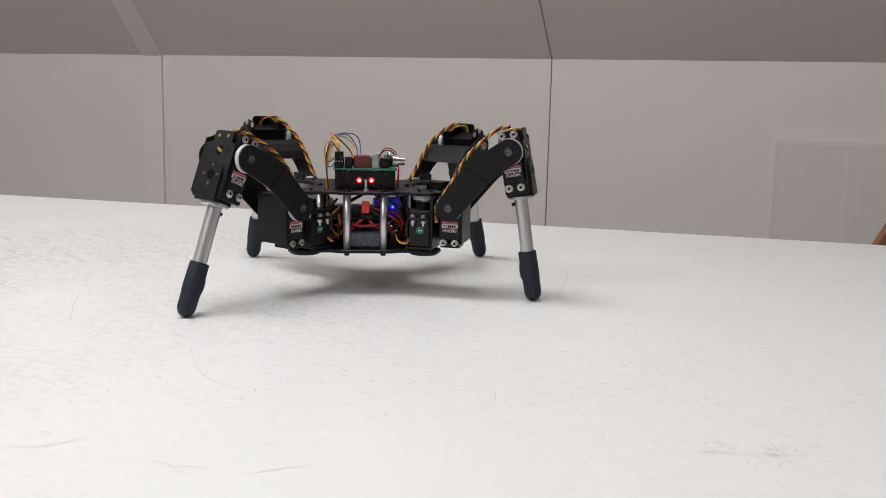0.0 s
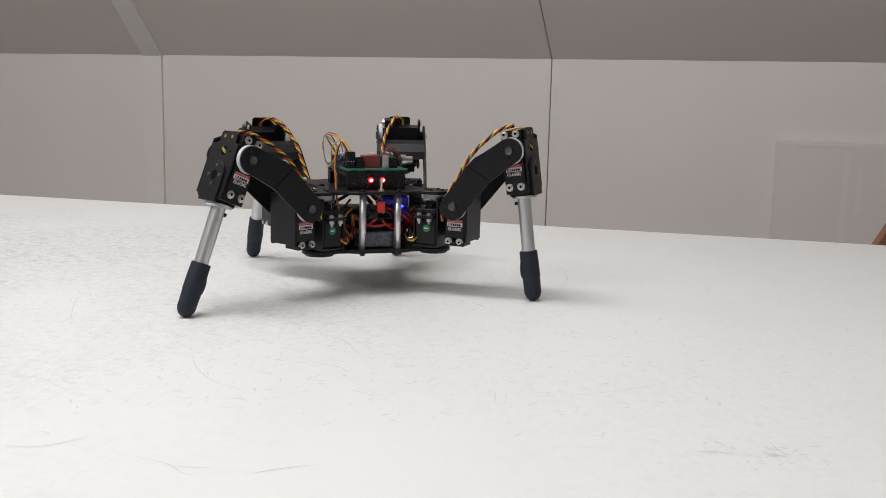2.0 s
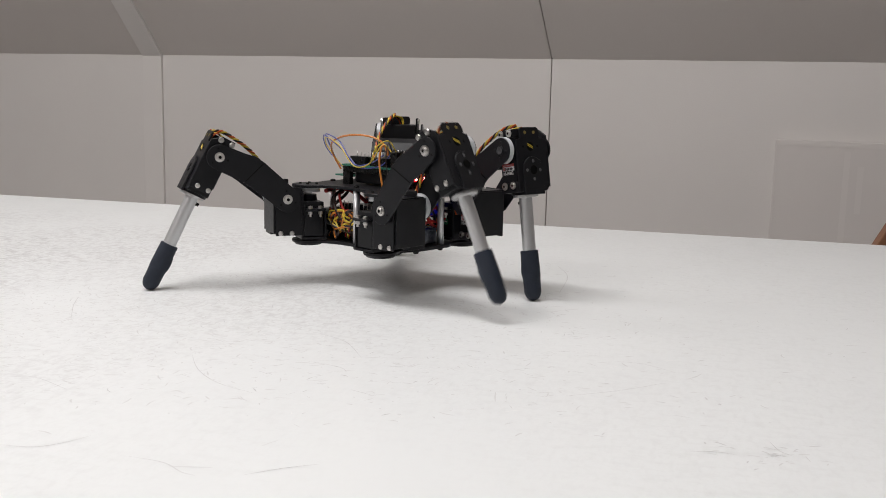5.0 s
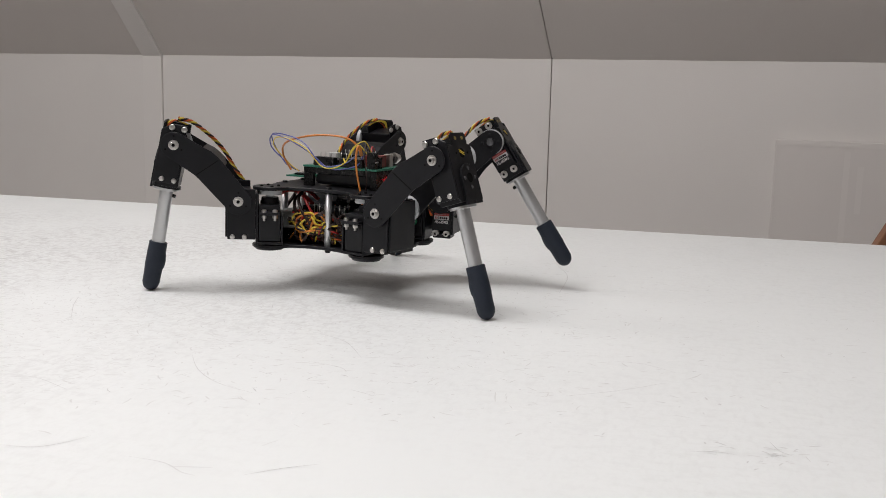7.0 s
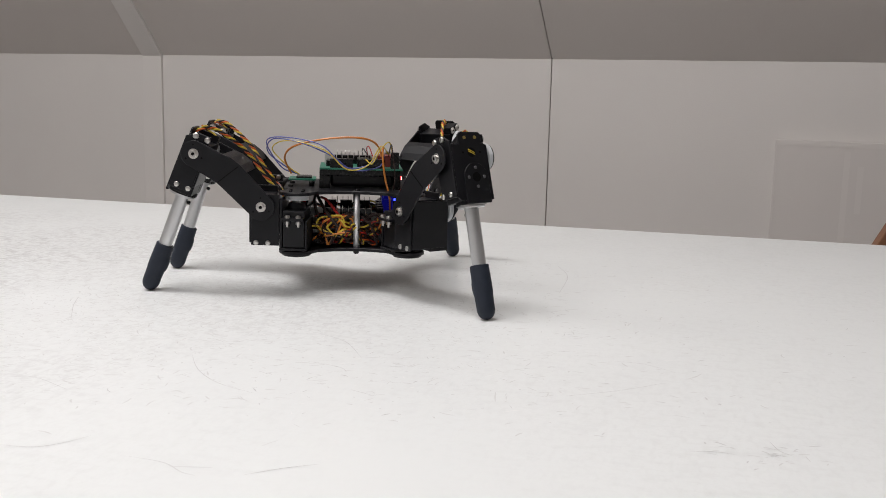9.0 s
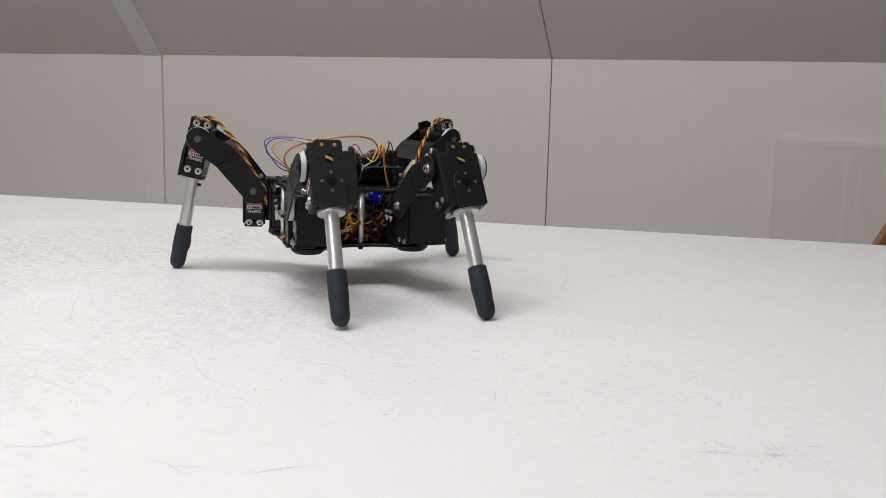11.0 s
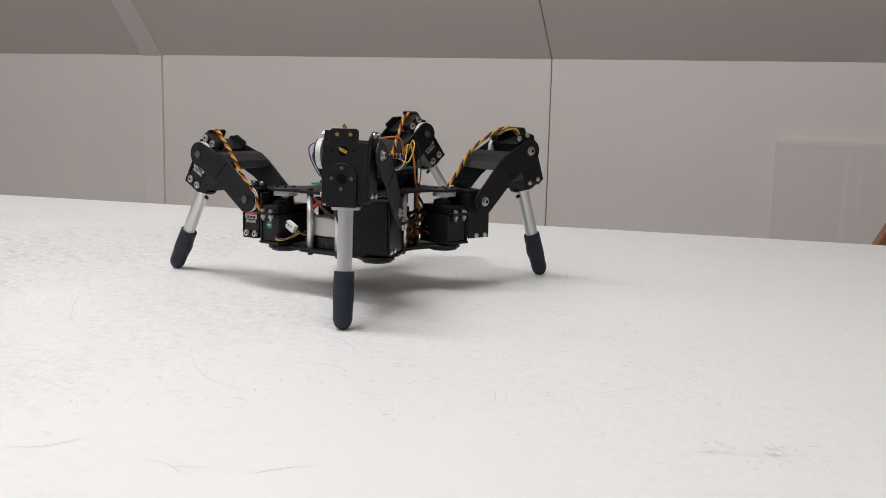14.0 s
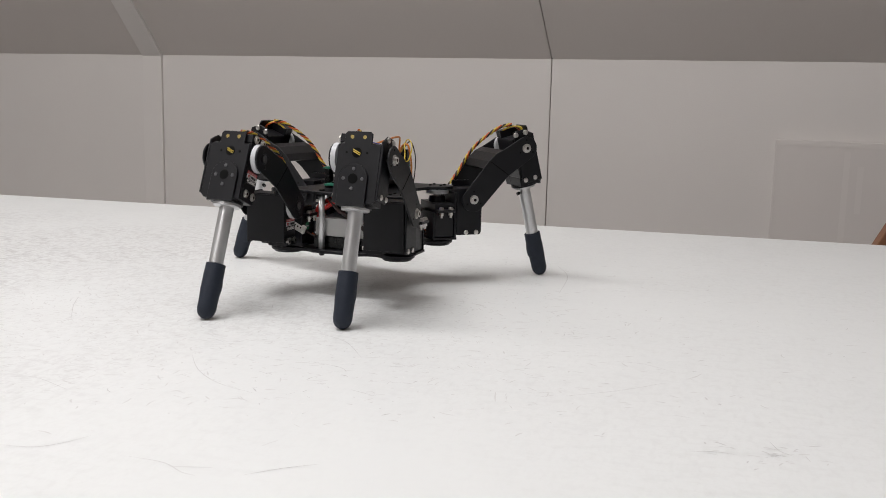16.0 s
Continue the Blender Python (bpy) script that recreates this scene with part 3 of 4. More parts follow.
    # red and black power leads
    leads = [
        (WRED, 0.0014, [(-0.002, -0.055, -0.014), (-0.010, -0.052, -0.021), (-0.016, -0.050, -0.026), (-0.028, -0.042, -0.022)]),
        (WRED, 0.0014, [(0.004, -0.054, -0.016), (0.010, -0.053, -0.022), (0.022, -0.050, -0.026), (0.034, -0.042, -0.018)]),
        (WRED, 0.0014, [(-0.024, -0.048, -0.012), (-0.006, -0.054, -0.021), (0.012, -0.053, -0.020), (0.030, -0.046, -0.025)]),
        (WRED, 0.0014, [(0.008, -0.052, -0.004), (0.022, -0.053, -0.010), (0.032, -0.050, -0.018), (0.036, -0.044, -0.026)]),
        (WRED, 0.0022, [(-0.030, 0.056, 0.003), (-0.014, 0.061, 0.004), (0.004, 0.060, 0.002), (0.018, 0.057, -0.006), (0.024, 0.052, -0.013)]),
        (WRED, 0.0022, [(-0.026, 0.052, 0.006), (-0.012, 0.057, 0.006), (0.004, 0.056, 0.006), (0.020, 0.054, 0.000), (0.028, 0.048, -0.008)]),
        (WBRN, 0.0018, [(0.010, 0.060, 0.006), (0.000, 0.061, -0.004), (-0.014, 0.060, -0.012), (-0.026, 0.058, -0.022)]),
        (WBRN, 0.0013, [(0.002, -0.055, -0.004), (0.014, -0.053, -0.012), (0.020, -0.050, -0.024)]),
        (WRED, 0.0013, [(-0.030, 0.030, 0.004), (-0.040, 0.024, 0.002), (-0.044, 0.014, -0.010), (-0.040, 0.004, -0.024)]),
        (WBRN, 0.0016, [(-0.028, 0.034, 0.006), (-0.041, 0.030, 0.000), (-0.046, 0.022, -0.012), (-0.044, 0.010, -0.026)]),
        (WBRN, 0.0016, [(-0.024, 0.036, 0.004), (-0.038, 0.036, -0.002), (-0.043, 0.030, -0.018), (-0.044, 0.020, -0.032)]),
    ]
    leads += [
        (WBRN, 0.0012, [(0.010, -0.050, 0.004), (0.022, -0.049, 0.002), (0.033, -0.049, -0.008), (0.034, -0.048, -0.020), (0.026, -0.050, -0.026)]),
        (WRED, 0.0012, [(0.014, -0.047, -0.009), (0.024, -0.048, -0.007), (0.032, -0.050, -0.012), (0.036, -0.049, -0.020)]),
        (WBRN, 0.0011, [(-0.026, -0.048, 0.004), (-0.033, -0.049, -0.006), (-0.035, -0.049, -0.020), (-0.028, -0.050, -0.034)]),
        (WTHK, 0.0008, [(-0.024, -0.049, -0.004), (-0.031, -0.051, -0.011), (-0.032, -0.051, -0.022), (-0.026, -0.051, -0.031)])]
    # slack loops of servo lead outside the standoffs
    rng2 = random.Random(5)
    for k in range(4):
        cy, r, cz = 0.014 + 0.0014 * k, 0.0095 + 0.0013 * k, -0.024 + 0.0012 * k
        for q in (-1, 1):
            pts = [(q * 0.036, -q * (cy - 0.022), cz)] + [(q * (0.046 + rng2.uniform(-0.002, 0.002)), -q * (cy + r * math.cos(a) + rng2.uniform(-0.0025, 0.0025)), cz + 0.7 * r * math.sin(a) + rng2.uniform(-0.0025, 0.0025)) for a in (3.0, 2.2, 1.4, 0.6, -0.2, -1.0, -1.8, -2.5)] + [(q * 0.038, -q * (cy - 0.018), cz - 0.006)]
            part("slack_lead", wire(B(), smooth_path(pts, 6), 0.0010, 5), (WYEL, WBRN, WTHK, WYEL)[k], robot)
    for mat, r, pts in leads:
        part("power_lead", wire(B(), smooth_path(pts, 8), r, 8), mat, robot)
    plug = part("white_plug", box(B(), 0.033, 0.0445, 0.060, 0.065, -0.027, -0.0195, 0.0006), WHITEP, robot, "white balance plug hanging loose")
    plug.data.transform(Matrix.Translation((0.0388, 0.0625, -0.0232)) @ Matrix.Rotation(math.radians(-28), 4, "Y") @ Matrix.Translation((-0.0388, -0.0625, 0.0232)))
    for k in range(3):
        part("plug_socket", rod(B(), (0.0366 + 0.0028 * k, 0.0651, -0.0216 + 0.0013 * k - 0.0015), (0.0366 + 0.0028 * k, 0.0655, -0.0216 + 0.0013 * k - 0.0015), 0.0008, n=8), PLASTIC, plug)
    part("plug_lead", wire(B(), smooth_path([(0.034, 0.060, -0.026), (0.026, 0.060, -0.030), (0.018, 0.054, -0.030)], 6), 0.0009), WBRN, robot)
    # tangles of servo leads inside
    rng = random.Random(11)
    sides = [(-0.040, 0.0, 1), (0.040, 0.0, 1), (0.0, 0.050, 0), (-0.036, -0.046, 0), (0.036, -0.046, 0)]
    for i in range(24):
        cx, cy, along = sides[(0, 0, 1, 0, 1, 3, 4, 0, 1, 0)[i % 10]]
        pts = []
        for k in range(5):
            f = (k / 4 - 0.5)
            if along:
                p = (cx + rng.uniform(-0.007, 0.006), f * 0.062 + rng.uniform(-0.012, 0.012), -0.025 + rng.uniform(-0.015, 0.016))
            else:
                p = (cx + f * 0.026 + rng.uniform(-0.007, 0.007), cy + rng.uniform(-0.005, 0.005), -0.021 + rng.uniform(-0.016, 0.016))
            pts.append(p)
        trio = ((WYEL, WBRN, WBRN), (WBRN, WORA, WBRN), (WTHK, WBRN, WBRN), (WBRN, WRED, WBRN), (WBRN, WBRN, WORA), (WYEL, WRED, WBRN), (WBRN, WBRN, WBRN))[i % 7]
        for line, mat in zip(strands(pts, rng.uniform(5, 8), 0.0010, 14), trio):
            part("servo_lead", wire(B(), line, 0.00092, 5), mat, robot)


def lettering(words):
    """Raised letters, one unit long and one high round the origin."""
    data = bpy.data.curves.new("lettering", "FONT")
    data.body, data.extrude, data.offset = words, 0.02, 0.018
    data.resolution_u = 2
    ob = bpy.data.objects.new("lettering", data)
    scene.collection.objects.link(ob)
    me = bpy.data.meshes.new_from_object(ob.evaluated_get(bpy.context.evaluated_depsgraph_get()))
    bpy.data.objects.remove(ob)
    xs, ys = [v.co.x for v in me.vertices], [v.co.y for v in me.vertices]
    for v in me.vertices:
        v.co.x = (v.co.x - min(xs)) / (max(xs) - min(xs)) - 0.5
        v.co.y = (v.co.y - min(ys)) / (max(ys) - min(ys)) - 0.5
    return me


TYPE_NUMBER = lettering("HS-645MG")


def label_on(parent, y, s, horizontal, c0, c1, l, h):
    """A label of length l and height h. horizontal: its up points along +z, else along -x."""
    def put(u0, u1, v0, v1, lift, mat, name, par):
        a, b = sorted((y - s * 0.0005, y + s * lift))
        u0, u1 = sorted((-s * u0, -s * u1))
        if horizontal:
            bm = box(B(), c0 + u0, c0 + u1, a, b, c1 + v0, c1 + v1)
        else:
            bm = box(B(), c0 - v1, c0 - v0, a, b, c1 + u0, c1 + u1)
        return part(name, bm, mat, par)
    put(-l / 2, l / 2, -h / 2, h / 2, 0.0003, SERVO, "label", parent)
    put(-l / 2, l / 2, h * 0.26, h / 2, 0.0005, LABELR, "label_band", parent)
    for k in range(9):   # small print on the red band
        u = -l * 0.42 + k * l * 0.094
        put(u, u + l * 0.06, h * 0.34, h * 0.41, 0.0006, LABELP, "label_mark", parent)
    put(-l / 2, l / 2, -h * 0.10, h * 0.26, 0.0005, LABELW, "label_band", parent)
    for k in range(3):   # plain shapes for the maker's mark
        u = -l * 0.42 + k * l * 0.085
        put(u, u + l * 0.05, -h * 0.05, h * 0.19, 0.0007, LABELR if k < 2 else SERVO, "label_mark", parent)
    put(-l * 0.14, l * 0.40, h * 0.03, h * 0.09, 0.0007, SERVO, "label_mark", parent)
    for k in range(4):
        u = -l * 0.12 + k * l * 0.135
        put(u, u + l * 0.075, -h * 0.05, h * 0.17, 0.0007, SERVO, "label_mark", parent)
    # the type number in white below
    bm = B()
    bm.from_mesh(TYPE_NUMBER)
    for v in bm.verts:
        u, w = v.co.x * l * 0.86, -h * 0.31 + v.co.y * h * 0.30
        lift = y + s * (0.0005 + (0.0002 if v.co.z > 0 else 0.0))
        u = u * -s
        v.co = (c0 + u, lift, c1 + w) if horizontal else (c0 - w, lift, c1 + u)
    part("type_number", bm, LABELW, parent)


def coxa(robot, s):
    """Hip block: the upright servo that turns the leg and the lying servo that lifts it. x points out along the leg."""
    bm = B()
    box(bm, 0.0105, 0.0128, -0.021, 0.021, -0.0385, 0.0070, 0.0004)
    lo, hi = sorted((-s * 0.0205, -s * 0.0225))
    box(bm, 0.0128, 0.0385, lo, hi, -0.036, 0.011, 0.0006)
    lo, hi = sorted((-s * 0.0205, s * 0.0175))
    box(bm, 0.0385, 0.0405, lo, hi, -0.034, 0.0095, 0.0005)
    box(bm, -0.0125, 0.0128, -0.0225, 0.0225, -0.0405, -0.0382, 0.0005)
    box(bm, -0.0125, -0.0105, -0.0215, 0.0215, -0.0382, -0.013, 0.0004)
    rod(bm, (0, 0, -0.0440), (0, 0, -0.0405), 0.006, n=14)
    ob = part("hip_bracket", bm, BLACK, robot)
    bm = B()
    box(bm, -0.0099, 0.0099, -0.0205, 0.0205, -0.0380, -0.004, 0.0008)
    box(bm, -0.0099, 0.0099, -0.027, 0.027, -0.0125, -0.0098, 0.0005)
    rod(bm, (0, 0, -0.004), (0, 0, 0.0018), 0.0088, 0.0080, 18)
    rod(bm, (0, s * 0.008, -0.004), (0, s * 0.008, 0.0002), 0.0060, 0.0055, 14)
    part("turn_servo", bm, SERVO, ob, "black servo standing upright")
    part("turn_horn", lathe(B(), (0, 0, 0.0018), (0, 0, 0.0091), [(0, 0.004), (0.35, 0.004), (0.36, 0.0115), (1, 0.0115)], 22), HORN, ob, "white round servo horn")
    for y in (-0.0245, 0.0245):
        for x in (-0.005, 0.005):
            bm = rod(B(), (x, y, -0.0180), (x, y, -0.0098), 0.0012, n=8)
            screw(bm, (x, y, -0.0098), (0, 0, 1), 0.0026, 0.0026)
            rod(bm, (x, y, -0.0155), (x, y, -0.0130), 0.0024, n=6)
            part("servo_screw", bm, STEEL, ob)
    part("round_sticker", rod(B(), (0.001, s * 0.0203, -0.0225), (0.001, s * 0.0208, -0.0225), 0.0036, n=18), STICKER, ob, "round green sticker")
    lo, hi = sorted((s * 0.0206, s * 0.0210))
    part("sticker_print", box(B(), -0.0008, 0.0028, lo, hi, -0.0231, -0.0219), LABELW, ob)
    bm = B()
    lo, hi = sorted((-s * 0.0202, s * 0.0170))
    box(bm, 0.0185, 0.0383, lo, hi, -0.0305, 0.0105, 0.0008)
    lo, hi = sorted((s * 0.0060, s * 0.0085))
    box(bm, 0.0186, 0.0382, lo, hi, -0.0360, 0.0165, 0.0005)
    rod(bm, (LC, s * 0.0165, 0), (LC, s * 0.0188, 0), 0.0085, n=18)
    part("lift_servo", bm, SERVO, ob, "black servo lying across the leg")
    label_on(ob, s * 0.0172, s, True, LC + 0.0002, -0.0182, 0.0152, 0.0108)
    for x in (LC - 0.0055, LC + 0.0055):
        bm = rod(B(), (x, s * 0.0085, -0.0335), (x, s * 0.0182, -0.0335), 0.0022, n=10)
        washer_screw(ob, bm, (x, s * 0.0182, -0.0335), (0, s, 0))
        part("bracket_screw", screw(B(), (x, -s * 0.0225, -0.0335), (0, -s, 0), 0.0024, 0.0014), STEEL, ob)
        part("bracket_screw", screw(B(), (x, s * 0.0085, 0.0140), (0, s, 0), 0.0026, 0.0020), STEEL, ob)
    box_bm = box(B(), 0.0205, 0.0385, min(0, s * 0.019), max(0, s * 0.019), -0.0375, -0.0340, 0.0004)
    part("screw_lug", box_bm, BLACK, ob)
    for k, mat in enumerate((WYEL, WORA, WBRN)):
        o = 0.0011 * (k - 1)
        pts = [(-0.008, s * 0.019, -0.030 + o), (-0.012, s * 0.024, -0.034 + o), (-0.020, s * 0.018 + o, -0.034), (-0.026, s * 0.008, -0.028 + o)]
        part("servo_lead", wire(B(), smooth_path(pts, 6), 0.0007, 5), mat, ob)
    return ob


def thigh_outline():
    """The bent cheek plate: hip at 0,0 and knee at LF,0, folded above the middle."""
    pts = arc(0, 0, 0.0124, 118, 264, 14)
    pts += [(0.0400, -0.0082), (0.0450, -0.0080)]
    pts += arc(LF, 0, 0.0118, 255, 440, 14)
    pts += [(0.0560, 0.0160), (0.0480, 0.0182), (0.0370, 0.0180)]
    return pts


def femur(robot, s):
    """Bent two-cheek thigh. x points from hip to knee, z to its upper side."""
    bm = B()
    out = thigh_outline()
    lo, hi = sorted((s * 0.0238, s * 0.0256))
    slab(bm, out, "y", lo, hi, 0.0003)
    lo2, hi2 = sorted((-s * 0.0262, -s * 0.0280))
    slab(bm, out, "y", lo2, hi2, 0.0003)
    a, b = sorted((s * 0.0238, -s * 0.0262))
    # web that joins the cheeks at the bend
    slab(bm, [(0.0300, 0.0150), (0.0370, 0.0180), (0.0480, 0.0182), (0.0560, 0.0160), (0.0555, 0.0142), (0.0478, 0.0163), (0.0376, 0.0161), (0.0306, 0.0132)], "y", a, b)
    ob = part("thigh", bm, BLACK, robot)
    for sd, y in ((s, s * 0.0256), (-s, -s * 0.0280)):
        y0, y1 = sorted((y, y + sd * 0.0003))
        c, nrm = Vector((0.0405, 0.0050)), Vector((-0.25, 1.0)).normalized() * 0.0118
        edge = Vector((0.0008, 0))
        part("fold_line", slab(B(), [tuple(q) for q in (c + nrm, c + nrm + edge, c - nrm + edge, c - nrm)], "y", y0, y1), HOLE, ob)
    for x in (0.0, LF):
        part("servo_horn", lathe(B(), (x, s * 0.0186, 0), (x, s * 0.0238, 0), [(0, 0.006), (0.12, 0.006), (0.14, 0.0118), (0.2, 0.0124), (1, 0.0124)], 28), HORN, ob, "white round servo horn")
        bm = B()
        y = -s * 0.0280
        lathe(bm, (x, y, 0), (x, y - s * 0.0030, 0), [(0, 0.0046), (0.22, 0.0046), (0.24, 0.0031), (0.9, 0.0031), (1.0, 0.0027), (1.0, 0.0016), (0.6, 0.0015), (0.58, 0.0001)], 18)
        part("pivot_bolt", bm, STEEL, ob, "bright steel pivot bolt and washer")
        part("bolt_recess", rod(B(), (x, y - s * 0.0018, 0), (x, y - s * 0.0028, 0), 0.0016, n=6), HOLE, ob)
        bm = B()
        y = s * 0.0256
        lathe(bm, (x, y, 0), (x, y + s * 0.0010, 0), [(0, 0.0045), (0.6, 0.0045), (1, 0.0040)], 18)
        for k in range(4):
            t = radians(45 + 90 * k)
            screw(bm, (x + 0.0075 * math.cos(t), y, 0.0075 * math.sin(t)), (0, s, 0), 0.0013, 0.0006)
        part("horn_screws", bm, SERVO, ob)
        part("horn_bolt", lathe(B(), (x, y + s * 0.0010, 0), (x, y + s * 0.0014, 0), [(0, 0.0034), (0.9, 0.0034), (1.0, 0.0026), (0.3, 0.0022), (0.2, 0.0002)], 16), DIM, ob)
        for k in range(3):
            t = radians(50 + 120 * k)
            part("cheek_hole", rod(B(), (x + 0.0082 * math.cos(t), -s * 0.0279, 0.0082 * math.sin(t)), (x + 0.0082 * math.cos(t), -s * 0.02815, 0.0082 * math.sin(t)), 0.0009, n=8), HOLE, ob)
        part("bearing_spacer", rod(B(), (x, -s * 0.0226, 0), (x, -s * 0.0262, 0), 0.0055, n=14), PLASTIC, ob)
    path = [(0.090, s * 0.004, 0.018), (0.079, s * 0.008, 0.0235), (0.064, s * 0.014, 0.0245), (0.050, s * 0.018, 0.0240), (0.037, s * 0.020, 0.0215), (0.022, s * 0.0215, 0.0165), (0.008, s * 0.0225, 0.0130), (-0.008, s * 0.022, 0.0085), (-0.018, s * 0.020, -0.002)]
    for line, mat in zip(strands(path, 8.5, 0.00105, 10), (WYEL, WORA, WBRN)):
        part("twisted_lead", wire(B(), line, 0.00092, 6), mat, ob)
    return ob


def tibia(robot, s):
    """Shin: x points from the knee to the foot, z outwards."""
    bm = B()
    prof = [(-0.0085, -0.0205), (-0.0095, -0.0120), (-0.0180, -0.0120), (-0.0198, -0.0100), (-0.0198, 0.0100), (-0.0180, 0.0120), (-0.0095, 0.0120), (-0.0085, 0.0205), (0.0365, 0.0205), (0.0395, 0.0175), (0.0395, -0.0175), (0.0365, -0.0205)]
    a = [(x, y if y * s < 0 else min(0.0172, y * s) * s) for x, y in prof]
    slab(bm, a, "z", 0.0112, 0.0132, 0.0003)
    lo, hi = sorted((-s * 0.0205, -s * 0.0225))
    slab(bm, [(-0.0185, -0.0085), (-0.0185, 0.0040), (-0.0120, 0.0132), (0.036, 0.0132), (0.036, -0.0065), (0.033, -0.0085)], "y", lo, hi, 0.0004)
    slab(bm, arc(0.020, 0.0, 0.0125, 90, 270, 14) + [(0.0425, -0.0125), (0.0425, 0.0125)], "z", 0.0132, 0.0154, 0.0003)
    slab(bm, arc(0, 0.0022, 0.0135, 0, 345, 23), "x", 0.0395, 0.0420)
    ob = part("shin_bracket", bm, BLACK, robot)
    bm = B()
    lo, hi = sorted((-s * 0.0202, s * 0.0170))
    box(bm, -0.0110, 0.0300, lo, hi, -0.0099, 0.0099, 0.0008)
    lo, hi = sorted((s * 0.0060, s * 0.0085))
    box(bm, -0.0185, 0.0360, lo, hi, -0.0098, 0.0098, 0.0005)
    rod(bm, (0, s * 0.0165, 0), (0, s * 0.0188, 0), 0.0085, n=18)
    part("knee_servo", bm, SERVO, ob, "black servo in the shin")
    label_on(ob, s * 0.0172, s, False, 0.0180, 0.0, 0.0152, 0.0108)
    for z in (-0.0055, 0.0055):
        bm = rod(B(), (0.0330, s * 0.0085, z), (0.0330, s * 0.0182, z), 0.0022, n=10)
        washer_screw(ob, bm, (0.0330, s * 0.0182, z), (0, s, 0))
        bm = rod(B(), (-0.0150, s * 0.0150, z), (-0.0150, s * 0.0182, z), 0.0020, n=10)
        washer_screw(ob, bm, (-0.0150, s * 0.0182, z), (0, s, 0))
        part("bracket_screw", screw(B(), (0.0325, -s * 0.0225, z), (0, -s, 0), 0.0024, 0.0013), STEEL, ob)
        part("bracket_screw", screw(B(), (-0.0150, -s * 0.0225, z - 0.001), (0, -s, 0), 0.0028, 0.0016), STEEL, ob)
    a, b = sorted((s * 0.0085, s * 0.0172))
    part("upper_lug", box(B(), -0.0185, -0.0112, a, b, -0.0090, 0.0100, 0.0005), BLACK, ob)
    part("lug", box(B(), 0.0300, 0.0395, -0.0175, 0.0175, -0.0095, 0.0112, 0.0005), BLACK, ob)
    bm = B()
    for y in (-0.0055, 0.0055):
        rod(bm, (-0.0150, y, 0.0130), (-0.0150, y, 0.0135), 0.0016, n=12)
    part("brass_inserts", bm, BRASS, ob)
    bm = B()
    rod(bm, (0.020, 0, 0.0150), (0.020, 0, 0.0156), 0.0042, n=18)
    rod(bm, (-0.002, 0, 0.0130), (-0.002, 0, 0.0134), 0.0042, n=18)
    for y in (-0.009, 0.009):
        rod(bm, (-0.002, y, 0.0130), (-0.002, y, 0.0134), 0.0010, n=10)
    part("plate_holes", bm, HOLE, ob)
    bm = B()
    for k in range(4):
        t = radians(90 * k)
        screw(bm, (0.020 + 0.0082 * math.cos(t), 0.0082 * math.sin(t), 0.0154), (0, 0, 1), 0.0015, 0.0008)
    part("plate_screws", bm, DIM, ob)
    part("tube_flange", lathe(B(), (0.0420, 0, 0.0018), (0.0444, 0, 0.0017), [(0, 0.0118), (0.85, 0.0118), (1, 0.0112)], 26), ALU, ob, "round aluminium flange")
    part("leg_tube", rod(B(), (0.0424, 0, 0.0012), (0.0990, 0, 0.0000), 0.0062, n=26), ALU, ob, "satin aluminium leg tube")
    part("set_screw", rod(B(), (0.0490, 0, -0.0045), (0.0492, 0, -0.0080), 0.0017, n=10), PLASTIC, ob)
    prof = [(0.0, 0.0073), (0.01, 0.0083), (0.20, 0.0085), (0.40, 0.0086), (0.50, 0.0086), (0.57, 0.0082), (0.70, 0.0080), (0.83, 0.0080), (0.90, 0.0070), (0.95, 0.0056), (0.985, 0.0032), (1.0, 0.0008)]
    bm = lathe(B(), (0.0940, 0, -0.0002), (LT + 0.008, 0, 0.0), prof, 24)
    lathe(bm, (0.1015, 0, -0.0018), (0.1205, 0, -0.0014), [(0.0, 0.0060), (0.2, 0.0074), (0.45, 0.0082), (0.7, 0.0083), (0.88, 0.0078), (1.0, 0.0064)], 20)
    part("rubber_foot", bm, RUBBER, ob, "dark blue-black rubber foot")
    for k, mat in enumerate((WYEL, WYEL, WBRN, WORA)):
        o = 0.0012 * (k - 1.5)
        pts = [(-0.004 + o, -s * 0.004, 0.0095), (-0.015 + o, -s * 0.002 + o, 0.0105), (-0.0200, s * 0.003 + o, 0.006), (-0.0195, s * 0.006, 0.000 + o), (-0.0175, s * 0.007, -0.008)]
        part("servo_lead", wire(B(), smooth_path(pts, 6), 0.0008, 5), mat, ob)
    for k in range(2):
        o = 0.0015 * (k - 0.5)
        part("wire_peep", wire(B(), smooth_path([(-0.0040 + o, -0.0034, 0.0133), (-0.0022 + o, 0.0000, 0.0137), (-0.0008 + o, 0.0032, 0.0133)], 4), 0.00042, 5), WYEL, ob)
    return ob


robot = thing("walking_robot", "black four-legged walking robot with silver tube shins on the table", "robot")
room()
table()
scuffs()
leaning_sheet()
easel()
body(robot)
JOINTS = {}
for leg, (sx, sy, s) in SIGN.items():
    JOINTS[leg] = (coxa(robot, s), femur(robot, s), tibia(robot, s))


